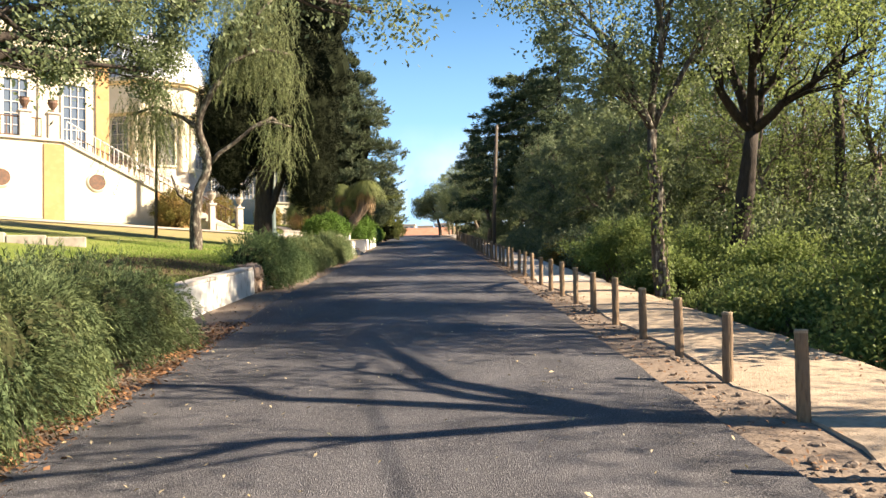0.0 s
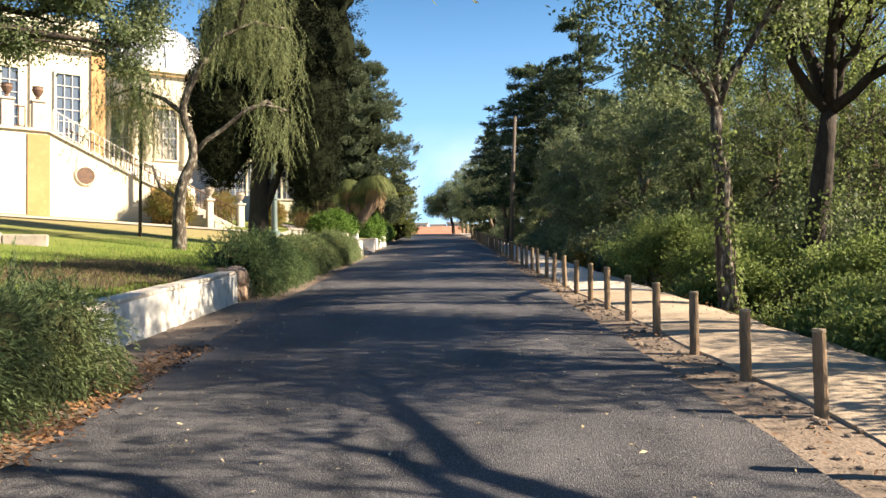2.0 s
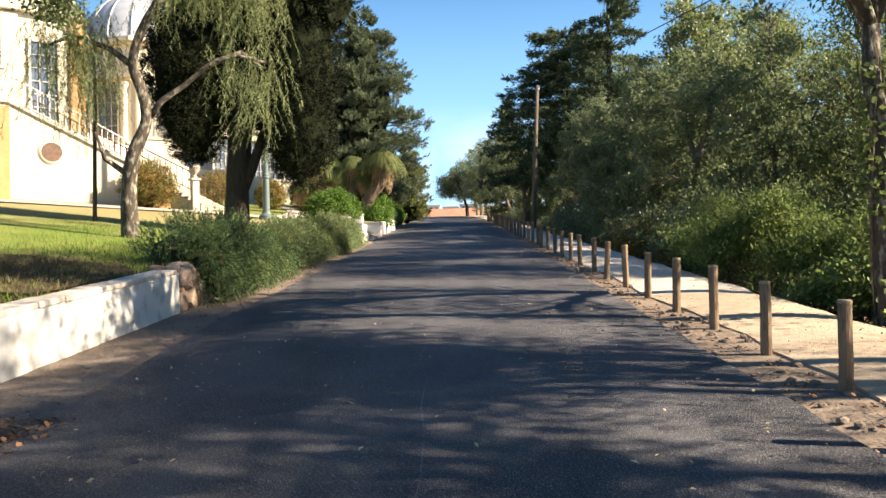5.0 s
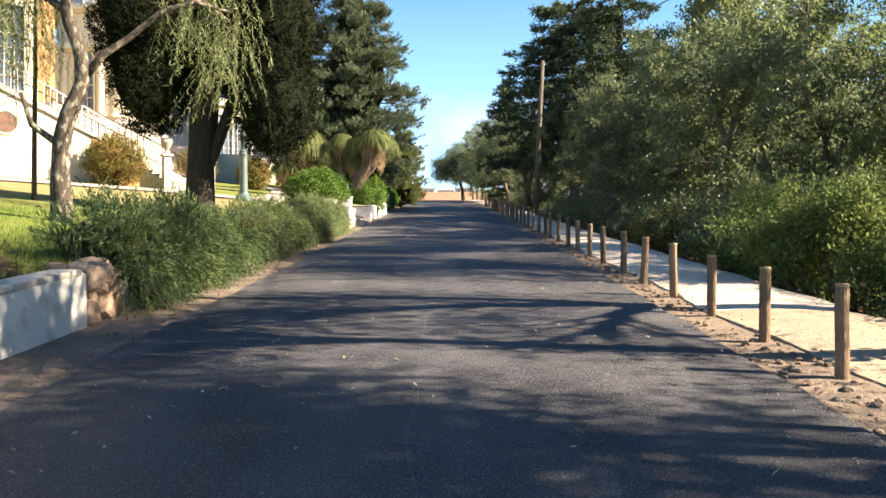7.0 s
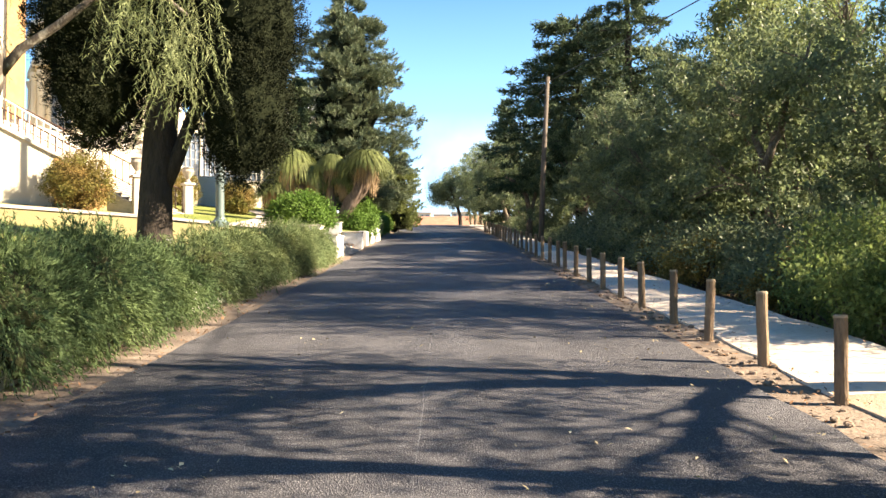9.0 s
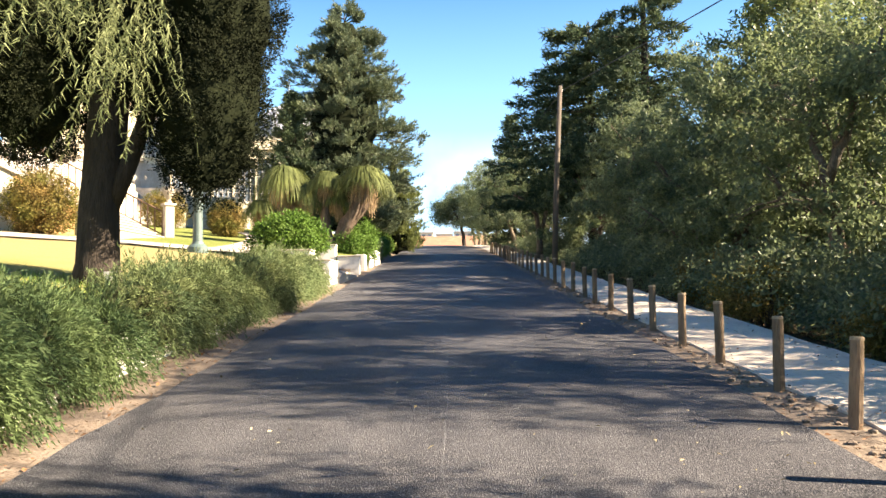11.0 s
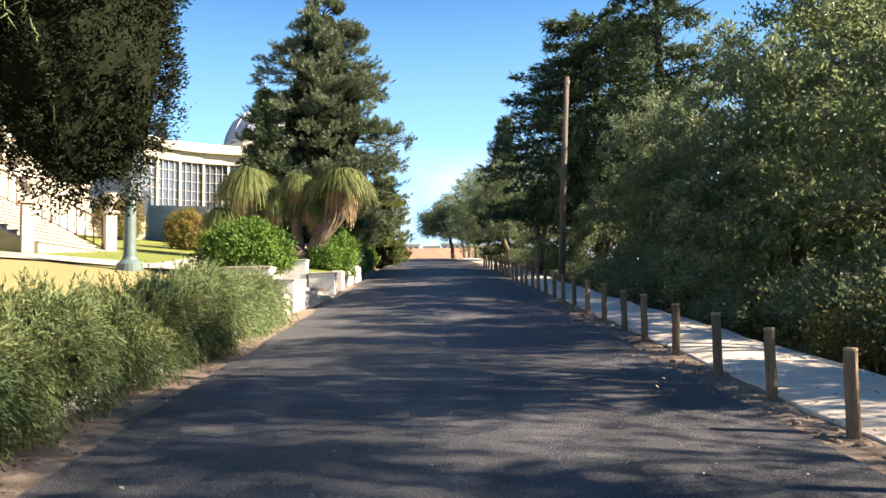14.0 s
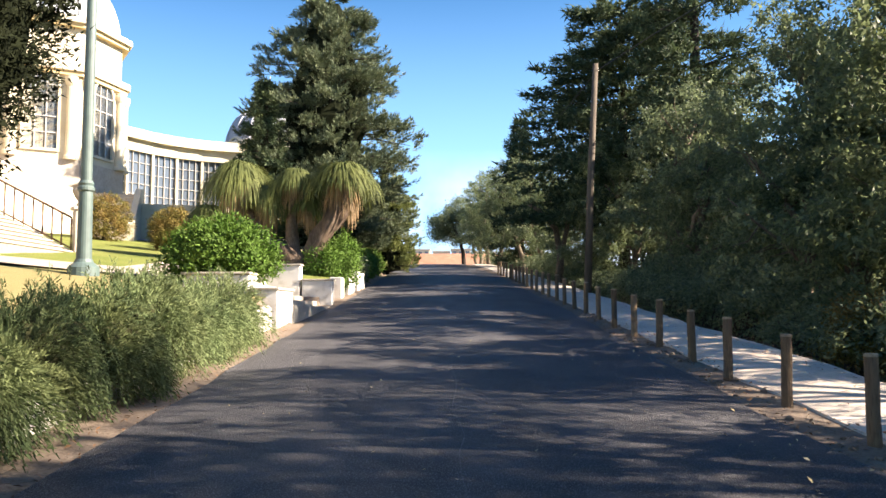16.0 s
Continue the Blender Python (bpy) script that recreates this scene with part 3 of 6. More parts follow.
# ---- wooden posts ----
post = thing("wooden_post", 0, 0, 0, "weathered round timber post at the footpath edge", "post", "posts along the footpath")
bm = bmesh.new()
tube(bm, [(0, 0, -0.2), (0.002, 0, 0.2), (-0.003, 0.002, 0.45), (0, 0, 0.655)], [0.054, 0.052, 0.052, 0.05], 14, 0.1)
part("shaft", bm, M_POST, post, smooth=False)
part("cap", lathe([(0.052, 0.65), (0.053, 0.667), (0.046, 0.678)], 14), M_ENDGRAIN, post, "sawn pale end grain")
prng = np.random.default_rng(2)
py_list = []
y = 3.35
POST_STEP = 1.45
POST_LINE = [(0, 2.98), (6.25, 2.77), (16.4, 2.42), (25, 2.2), (31, 2.05), (60, 1.4), (75, 0.8)]
for k in range(44):
    py_list.append(y)
    y += POST_STEP
for k, y in enumerate(py_list):
    x = lerp_table(y, POST_LINE)
    m = pose(x + prng.normal(0, 0.015), y, grade(y) + 0.02, prng.normal(0, 1.2), prng.normal(0, 1.2), prng.uniform(0, 360))
    m = m @ Matrix.Diagonal((1, 1, 1 + prng.normal(0, 0.03), 1))
    if k == 0:
        post.matrix_basis = m
    else:
        q = copy_thing(post, Matrix.Identity(4))
        q.matrix_basis = m


# ---- vegetation kinds ----
def broad_tree(name, x, y, label, height, trunk_r, blobs, leaf_mat, bark, rng, n=900, per=22, spread=0.3, L=0.1, W=0.06,
               lean=(0, 0), fork=0.35, droop=0.2, z0=None, category="tree", group="", bill=10, size=0.4, kite=True, straight=False, tufts=0, twigs=5, shell=0.25):
    """Tapered trunk, limbs to every leaf mass, and a crown of clumped leaves. Blobs are relative to the foot."""
    base = terrain(x, y) if z0 is None else z0
    t = thing(name, x, y, base, label, category, group)
    bm = bmesh.new()
    top = Vector((lean[0], lean[1], height * fork))
    pts = bend((0, 0, -0.3), top, 6, 0, rng)
    pts[0] = Vector((0, 0, -0.3))
    if straight:
        pts = [Vector((0, 0, -0.3)).lerp(top, i / 6) + Vector((rng.normal(0, 0.02), rng.normal(0, 0.02), 0)) for i in range(7)]
    tube(bm, pts, [trunk_r * (1.35 if i == 0 else 1 - 0.06 * i) for i in range(7)], 10, 0.25)
    for b in blobs:
        c = Vector(b[:3])
        start = pts[-1] if c.z > top.z else pts[-2]
        limb = bend(start, c, 6, 0.06, rng)
        r0 = trunk_r * 0.55
        tube(bm, limb, [r0 * (1 - 0.13 * i) for i in range(7)], 7, 0.2)
        for _ in range(twigs):
            s = limb[int(rng.integers(2, 6))]
            e = c + Vector(rng.normal(size=3)).normalized() * 0.75 * min(b[3], b[5])
            tube(bm, bend(s, e, 4, 0.03, rng), [r0 * 0.3, r0 * 0.24, r0 * 0.17, r0 * 0.1, r0 * 0.04], 5)
    part("trunk", bm, bark, t, smooth=True)
    masses = billow(blobs, bill, size, rng)
    if tufts:
        masses = billow(masses, tufts, 0.42, rng)
    quads_mesh("crown", clumps(masses, n, per, spread, L, W, rng, droop, shell=shell, kite=kite), leaf_mat, t)
    return t


def shrub(name, x, y, label, blobs, leaf_mat, rng, n=300, per=24, spread=0.12, L=0.07, W=0.035, droop=0.0, out=0.8, z0=None, group="",
          category="shrub", stems=7, bark=None, shell=0.4, lump=0.2, loose=False):
    base = terrain(x, y) if z0 is None else z0
    t = thing(name, x, y, base, label, category, group)
    bm = bmesh.new()
    for _ in range(stems):
        b = blobs[int(rng.integers(len(blobs)))]
        e = Vector(b[:3]) + Vector(rng.normal(size=3)) * 0.4 * min(b[3:6])
        f = Vector((b[0] * 0.6 + rng.normal(0, 0.06), b[1] * 0.6 + rng.normal(0, 0.06), -0.05))
        tube(bm, bend(f, e, 4, 0.02, rng), [0.03, 0.025, 0.02, 0.014, 0.006], 5)
    part("branchwork", bm, bark or M_BARK, t, smooth=True)
    quads_mesh("foliage", clumps(billow(billow(blobs, 9, 0.46, rng), 5, 0.45, rng) if loose else blobs, n, per, spread, L, W, rng, droop, out, shell, lump, kite=loose), leaf_mat, t)
    return t


vr = np.random.default_rng(11)

# ---- left side: hedges over the wall ----
def rosemary(name, ya, yb, xf, top, label, n, rng, back=-5.3, low=0.12, mat=L_ROSE):
    """A bushy hedge of fine sprigs that stands behind the wall and hangs over its face."""
    yc = (ya + yb) / 2
    z0 = grade(yc)
    t = thing(name, WALL_X - 0.3, yc, z0, label, "hedge", "roadside hedge")
    bm = bmesh.new()
    steps = max(2, int(round((yb - ya) / 1.15)))
    blobs, core = [], []
    w = xf - back
    for i in range(steps):
        yy = ya + 0.2 + (yb - ya - 0.4) * (i + 0.5) / steps
        dz = grade(yy) - z0
        h = top * (1.04 + rng.uniform(-0.2, 0.12))
        cx = (xf + back) / 2 - t.location.x
        blobs.append((cx + rng.normal(0, 0.05), yy - yc, dz + h * 0.58, w * 0.46, 0.72, h * 0.42))
        blobs.append((xf - 0.34 - t.location.x + rng.normal(0, 0.05), yy - yc + rng.normal(0, 0.12), dz + h * 0.52 + low * 0.5, 0.33, 0.62, h * 0.36 - low * 0.3))
        core += blobs[-2:]
        if i % 3 != 1:
            core.append((xf - 0.24 - t.location.x, yy - yc, dz + 0.24 + low * 0.6, 0.17, 0.5, 0.24))
        for _ in range(3):
            blobs.append((xf - 0.2 - t.location.x + rng.normal(0, 0.06), yy - yc + rng.normal(0, 0.35), dz + h * rng.uniform(0.2, 0.45) + low, 0.2, 0.34, h * 0.25))
        for _ in range(3):
            e = (cx + rng.normal(0, 0.2), yy - yc + rng.normal(0, 0.3), dz + h * 0.7)
            tube(bm, bend((rng.normal(-0.1, 0.1), yy - yc, dz + 0.4), e, 4, 0.05, rng), [0.025, 0.02, 0.016, 0.012, 0.005], 5)
    part("branchwork", bm, M_BARK_PALE, t)
    # closed dark lumps under the sprays paint in the hedge's inner shade
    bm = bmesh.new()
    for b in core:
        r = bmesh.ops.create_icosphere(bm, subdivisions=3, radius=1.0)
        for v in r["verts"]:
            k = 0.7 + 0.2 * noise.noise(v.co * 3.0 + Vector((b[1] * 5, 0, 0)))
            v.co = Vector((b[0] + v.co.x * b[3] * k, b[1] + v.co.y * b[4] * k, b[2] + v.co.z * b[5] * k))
    part("inner_foliage", bm, M_HEDGE_SHADE, t)
    # soft sprays: short twigs closely set with needles
    n = int(n * 1.6)
    C, O = blob_points(blobs + billow(core, 10, 0.34, rng), n, rng, 0.72, 0.3)
    per = 22
    hang = np.clip((C[:, 0] - (xf - 0.4 - t.location.x)) / 0.4, 0, 1)
    drift = np.stack([np.sin(C[:, 1] * 5.1 + C[:, 2] * 4.0), np.sin(C[:, 1] * 3.7 + C[:, 0] * 6.0 + 1.0), np.sin(C[:, 0] * 5.0 + C[:, 1] * 4.3 + 2.0)], 1)
    D0 = unit(O * 0.7 + drift * 0.45 + rng.normal(0, 0.2, C.shape) + np.stack([0.2 * hang, 0 * hang, 0.75 - 1.35 * hang], 1))
    f = np.tile(np.linspace(0, 1, per), n)
    Cr, Dr = np.repeat(C, per, 0), np.repeat(D0, per, 0)
    ln = np.repeat(rng.uniform(0.14, 0.36, n) + 0.15 * (rng.random(n) < 0.08), per)
    P = Cr + Dr * (f * ln)[:, None] + rng.normal(0, 0.009, Cr.shape) + np.array([0, 0, -0.26]) * (f ** 2 * np.repeat(0.2 + hang, per))[:, None]
    D = unit(Dr * 1.15 + np.array([0, 0, -0.6]) * (f * np.repeat(0.2 + hang, per))[:, None] + rng.normal(0, 0.42, Cr.shape))
    quads_mesh("foliage", leaves(P, D, 0.056, 0.015, rng), mat, t)
    return t


rosemary("rosemary_hedge", 3.2, 7.4, -3.15, 1.25, "bushy grey-green hedge spilling over the road verge", 3400, vr, -5.6, 0.0)
rosemary("rosemary_hedge", 7.0, 11.0, -3.45, 1.2, "bushy grey-green hedge spilling over the white wall", 3000, vr, -5.6, 0.0)
rosemary("rosemary_hedge", 19.25, 22.4, -4.02, 1.12, "rounded grey-green hedge beside the stone pier", 2200, vr, -5.5, 0.02, L_FRESH)
rosemary("rosemary_hedge", 22.3, 24.55, -4.14, 0.98, "fresh green hedge trailing over the low wall", 1900, vr, -5.4, 0.16, L_FRESH)
rosemary("rosemary_hedge", 25.05, 28.1, -4.18, 0.95, "grey-green hedge trailing over the low wall", 2000, vr, -5.3, 0.2)
rosemary("rosemary_hedge", 28.3, 31.9, -4.16, 1.0, "dense grey-green hedge trailing over the low wall", 2300, vr, -5.3, 0.16)
rosemary("rosemary_hedge", 31.7, 36.2, -4.14, 1.0, "pale green hedge ending at the garden steps", 2500, vr, -5.3, 0.14, L_HOARY)

# ---- garden steps with white cheek walls ----
GY0, GY1 = 39.4, 44.3
steps_t = thing("garden_steps", WALL_X, (GY0 + GY1) / 2, grade(41.85), "worn stone garden steps up from the road", "steps")
for i in range(5):
    part("step", boxed(-1.85, 0.1 - 0.36 * i, -2.45, 2.3, -0.3 + 0.13 * i, 0.0 + 0.13 * (i + 1) - 0.03 * 0, 0.015), M_STONE, steps_t)


def cheek(name, y0, y1, blocks, label):
    t = thing(name, WALL_X, (y0 + y1) / 2, grade((y0 + y1) / 2), label, "wall", "garden step walls")
    for x0, x1, h in blocks:
        part("block", boxed(x0, x1, -(y1 - y0) / 2, (y1 - y0) / 2, -0.3, h, 0.02), M_WHITE, t)
        part("coping", boxed(x0 - 0.03, x1 + 0.03, -(y1 - y0) / 2 - 0.03, (y1 - y0) / 2 + 0.03, h + 0.002, h + 0.05, 0.012), M_STONE, t)


cheek("white_cheek_wall", 38.0, 39.4, [(-0.4, 0.08, 0.66), (-1.7, -0.46, 0.95)], "low whitewashed wall flanking the garden steps")
cheek("white_cheek_wall", 44.2, 44.6, [(-0.68, 0.12, 0.6), (-1.9, -0.74, 1.0)], "stepped whitewashed wall flanking the garden steps")
for k, (y0, y1) in enumerate([(46.4, 47.0), (48.0, 49.6), (50.3, 52.2)]):
    t = thing("white_planter_wall", WALL_X - 0.1, (y0 + y1) / 2, grade((y0 + y1) / 2), "short whitewashed planter wall by the road", "wall", "planter walls")
    part("block", boxed(-0.2, 0.15, -(y1 - y0) / 2, (y1 - y0) / 2, -0.2, 0.6, 0.02), M_WHITE, t)


# ---- weeping tree on the lawn ----
def weeping_tree(x, y, rng):
    base = lawn(x, y)
    t = thing("weeping_tree", x, y, base, "crooked weeping tree with hanging feathery foliage on the lawn", "tree")
    bm = bmesh.new()
    trunk = [(0, 0, -0.3), (0.02, 0, 0.3), (0.0, 0, 0.8), (0.03, 0, 1.3), (0.14, 0.05, 1.9), (0.36, 0.1, 2.5), (0.3, 0.1, 3.1), (0.12, 0.05, 3.7), (0.3, 0, 4.4), (0.8, 0, 5.2)]
    tube(bm, smooth_line(trunk, 3), np.linspace(0.185, 0.085, 28), 10, 0.25)
    limbs = [
        [(0.36, 0.1, 2.5), (0.7, 0.15, 2.95), (1.2, 0.2, 3.3), (1.7, 0.3, 3.75), (2.3, 0.4, 3.95), (2.9, 0.5, 3.8)],
        [(0.8, 0, 5.2), (1.2, -0.2, 5.7), (2.0, 0.2, 6.2)],
        [(0.12, 0.05, 3.7), (-0.4, 0.1, 4.1), (-1.3, 0.3, 4.5), (-2.1, 0.5, 4.3)],
        [(1.2, -0.2, 5.7), (2.0, 0.5, 6.3), (2.9, 0.9, 6.2)],
        [(1.6, 0.0, 6.0), (2.0, -0.4, 7.0), (2.6, -0.4, 7.6)],
        [(0.06, 0, 1.3), (-0.5, 0, 1.7), (-0.75, 0.1, 2.3)],
        [(1.7, 0.3, 3.75), (2.1, 1.4, 4.3), (2.3, 2.5, 4.2)],
    ]
    for l in limbs:
        tube(bm, l, np.linspace(0.075, 0.03, len(l)), 8, 0.15)
    part("trunk", bm, M_BARK_MOTTLED, t, smooth=True)
    starts, lens = [], []
    masses = [(1.7, 0.6, 6.7, 1.35, 0.9, 1.0, 260, 0.7, 1.9), (2.4, 0.9, 5.6, 1.0, 0.8, 0.9, 105, 0.6, 1.7), (2.4, 0.5, 4.0, 1.1, 0.6, 0.45, 60, 0.5, 1.6),
              (-1.5, 0.4, 4.7, 1.0, 0.9, 0.6, 120, 0.8, 2.6), (0.9, 0, 5.6, 0.8, 0.7, 0.6, 50, 0.5, 1.2), (-0.8, 0.2, 4.6, 0.8, 0.7, 0.5, 60, 0.5, 1.8),
              (1.8, -0.3, 8.1, 1.6, 1.2, 0.8, 220, 0.8, 1.8), (2.3, 2.5, 3.9, 0.6, 0.5, 0.45, 34, 0.9, 2.2)]
    for cx, cy, cz, rx, ry, rz, n, l0, l1 in masses:
        d = unit(rng.normal(size=(n, 3))) * (rng.random((n, 1)) ** 0.4)
        starts.append(np.array([cx, cy, cz]) + d * np.array([rx, ry, rz]))
        lens.append(rng.uniform(l0, l1, n))
    V = strands(np.concatenate(starts), np.concatenate(lens), rng, 0.034, 0.11, 0.02, 0.32)
    quads_mesh("foliage", V, L_PEPPER, t)
    return t


weeping_tree(-7.55, 24.2, vr)

# thin sapling beside it
t = thing("young_tree", -10.2, 28.2, lawn(-10.2, 28.2), "thin young tree with trailing leaves on the lawn", "tree")
bm = bmesh.new()
tube(bm, [(0, 0, -0.2), (0.02, 0, 1.5), (0.05, 0, 3.2), (0.0, 0.1, 5.0)], [0.06, 0.055, 0.045, 0.02], 8)
part("trunk", bm, M_BARK, t, smooth=True)
d = unit(vr.normal(size=(150, 3))) * vr.random((150, 1)) ** 0.4
quads_mesh("foliage", strands(np.array([0, 0, 4.2]) + d * np.array([0.9, 0.9, 1.2]), vr.uniform(0.5, 1.8, 150), vr, 0.035, 0.085, 0.016), L_PEPPER, t)


# ---- dark cypress ----
def cypress(x, y, rng):
    t = thing("cypress_tree", x, y, lawn(x, y), "massive dark cypress with a leaning trunk on the lawn", "tree")
    bm = bmesh.new()
    tube(bm, [(0, 0, -0.3), (0.02, 0, 0.3), (0.05, 0, 1.2), (0.1, 0.1, 2.2), (0.25, 0.1, 4.0), (0.6, 0.1, 8), (0.7, 0.1, 12)], [0.46, 0.36, 0.32, 0.3, 0.26, 0.16, 0.05], 12, 0.2)
    tube(bm, [(0.08, 0, 0.9), (0.45, 0, 1.7), (0.75, 0.1, 2.6), (1.3, 0.2, 4.0), (1.7, 0.2, 5.2)], [0.17, 0.14, 0.12, 0.1, 0.05], 9, 0.2)
    part("trunk", bm, M_BARK_DARK, t, smooth=True)
    blobs = [(1.75, 0.1, 2.75, 0.95, 1.0, 1.65), (1.0, 0.25, 3.5, 0.75, 0.8, 0.95), (1.75, 0.3, 4.7, 1.15, 1.2, 2.0), (0.5, 0.4, 4.4, 1.2, 1.0, 1.6), (-1.1, 0.1, 4.5, 1.35, 1.35, 1.8), (-1.1, 0.1, 3.4, 1.0, 1.1, 1.5), (0.6, 0.3, 7.2, 1.9, 1.8, 2.4), (1.3, 0.1, 9.2, 1.5, 1.5, 2.6), (1.5, 0.2, 6.6, 1.4, 1.4, 1.8),
             (0.9, 0.2, 11.4, 1.2, 1.2, 2.4), (-0.6, 0.2, 6.5, 1.5, 1.4, 2.0), (2.3, 0.2, 6.5, 1.15, 1.1, 1.5), (2.15, 0.2, 8.6, 1.35, 1.2, 2.3)]
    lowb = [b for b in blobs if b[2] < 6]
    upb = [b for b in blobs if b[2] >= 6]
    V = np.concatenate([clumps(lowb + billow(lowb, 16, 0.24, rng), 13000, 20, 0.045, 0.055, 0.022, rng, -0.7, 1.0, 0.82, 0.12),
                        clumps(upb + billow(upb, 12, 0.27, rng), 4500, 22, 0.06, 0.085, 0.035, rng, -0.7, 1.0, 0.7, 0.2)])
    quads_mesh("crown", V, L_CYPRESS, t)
    # closed dark lumps fill the crown and paint in its inner shade
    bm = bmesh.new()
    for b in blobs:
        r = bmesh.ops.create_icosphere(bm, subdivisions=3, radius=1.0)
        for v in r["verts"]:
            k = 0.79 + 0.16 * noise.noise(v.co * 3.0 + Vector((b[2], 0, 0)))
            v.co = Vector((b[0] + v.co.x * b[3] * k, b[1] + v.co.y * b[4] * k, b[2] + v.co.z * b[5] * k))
    part("inner_foliage", bm, M_CROWN_SHADE, t)


cypress(-6.45, 28.3, vr)
t = thing("plant_label", -5.95, 27.72, lawn(-5.95, 27.72), "small white plant label at the cypress foot", "sign")
part("plate", boxed(-0.1, 0.1, -0.008, 0.008, 0.12, 0.26, 0.004), M_WHITE, t)
part("stake", boxed(-0.012, 0.012, 0.009, 0.025, -0.1, 0.2), M_IRON, t)

# ---- lamp post ----
t = thing("street_lamp", -8.2, 38.4, lawn(-8.2, 38.4) + 0.1, "green-painted iron lamp post with a thick fluted base", "street lamp")
part("foot", lathe([(0.29, -0.2), (0.29, 0.04), (0.25, 0.08), (0.18, 0.14), (0.155, 0.2)], 20), M_METAL_GREEN, t)
part("base_column", lathe([(0.145, 0.2), (0.138, 0.5), (0.13, 1.4), (0.126, 1.5)], 20), M_METAL_GREEN, t)
part("collar", lathe([(0.126, 1.5), (0.16, 1.53), (0.16, 1.58), (0.135, 1.62), (0.15, 1.66), (0.12, 1.72)], 20), M_METAL_GREEN, t)
part("pole", lathe([(0.105, 1.72), (0.1, 4.0), (0.09, 6.6), (0.075, 7.2)], 18), M_METAL_GREEN, t)

# ---- clipped shrubs ----
shrub("rounded_bush", -5.7, 38.9, "rounded bright green bush by the garden steps", [(0, 0, 0.62, 1.1, 1.0, 0.72)], L_ROUND, vr, 900, 22, 0.07, 0.085, 0.045, z0=lawn(-5.7, 38.9), lump=0.12)
shrub("rounded_bush", -4.95, 47.6, "upright bright green bush by the planter", [(0, 0, 0.6, 0.85, 0.9, 0.7), (0.3, 0.5, 0.95, 0.5, 0.6, 0.7)], L_ROUND, vr, 700, 22, 0.08, 0.085, 0.045, z0=grade(46.6) + 0.35)
shrub("topiary_ball", -11.55, 52.5, "bronzed clipped topiary ball on the lawn", [(0, 0, 0.8, 0.88, 0.88, 0.85)], L_TOPIARY, vr, 900, 20, 0.06, 0.08, 0.035, z0=lawn(-11.55, 52.5), lump=0.06, group="topiary balls")
shrub("topiary_ball", -13.2, 39.3, "bronzed clipped bush at the stair foot", [(0, 0, 0.95, 1.15, 1.0, 1.0)], L_TOPIARY, vr, 900, 20, 0.07, 0.08, 0.035, z0=lawn(-13.2, 39.3), lump=0.1, group="topiary balls")
shrub("topiary_ball", -16.0, 56.5, "clipped topiary ball beside the palace steps", [(0, 0, 0.9, 1.2, 1.1, 1.1)], L_TOPIARY, vr, 800, 20, 0.06, 0.08, 0.035, z0=lawn(-16.0, 56.5), lump=0.06, group="topiary balls")
shrub("topiary_ball", -9.5, 53.5, "bronzed clipped topiary ball behind the palms", [(0, 0, 0.8, 1.0, 1.0, 0.9)], L_TOPIARY, vr, 600, 20, 0.06, 0.08, 0.035, z0=lawn(-9.5, 53.5), lump=0.06, group="topiary balls")
for k, (y, r) in enumerate([(53.2, 0.75), (55.0, 0.8), (57.5, 0.8), (60, 0.75), (63, 0.8), (66.5, 0.85)]):
    shrub("clipped_hedge", lerp_table(y, LEFT_EDGE) - 0.95, y, "clipped dark green hedge lining the road", [(0, 0, 0.62, 0.8, 1.3, 0.7)], L_ROUND if k else L_DARK, vr, 500, 20, 0.08, 0.09, 0.045, z0=grade(y), group="far hedge", lump=0.1)
for k, y in enumerate([70, 75, 81, 88, 94]):
    shrub("clipped_hedge", lerp_table(y, LEFT_EDGE) - 1.3, y, "dark rounded hedge near the crest of the road", [(0, 0, 0.8, 1.1, 2.2, 1.0)], L_DARK, vr, 400, 18, 0.12, 0.12, 0.06, z0=grade(y), group="far hedge")


# ---- ponytail palms ----
def palm_head(t, c, r, h, rng):
    """A mop of long blades that arch out and hang."""
    def mop(n, mat, name, lo, hi, out_scale, drop):
        V = []
        segs = 6
        az = rng.uniform(0, 2 * math.pi, n)
        el = rng.uniform(lo, hi, n)
        ln = rng.uniform(0.35, 1.1, n) * (1 + 0.22 * np.sin(az * 3 + c[0] * 5))
        side = np.stack([-np.sin(az), np.cos(az), np.zeros(n)], 1)
        prev = None
        for s in range(segs + 1):
            f = s / segs
            out = math.sin(f * 1.5)
            outw = r * out_scale * (0.25 + 0.75 * ln) * np.cos(el * 0.9) * out
            z = r * 0.6 * np.sin(el) * math.sin(min(f * 2.6, 1.57)) * (0.5 + 0.5 * ln) - drop * h * ln * f ** 1.9 + 0.05
            P = np.stack([c[0] + outw * np.cos(az), c[1] + outw * np.sin(az), c[2] + z], 1)
            w = 0.02 * (1 - 0.75 * f)
            cur = (P - side * w, P + side * w)
            if prev is not None:
                V.append(np.stack([prev[0], prev[1], cur[1], cur[0]], 1))
            prev = cur
        quads_mesh(name, np.concatenate(V), mat, t)
    mop(1500, L_PALM, "leaf_crown", -0.2, 1.5, 1.2, 0.5)
    mop(420, L_PALMDRY, "dead_leaf_skirt", -0.7, 0.1, 0.6, 0.6)


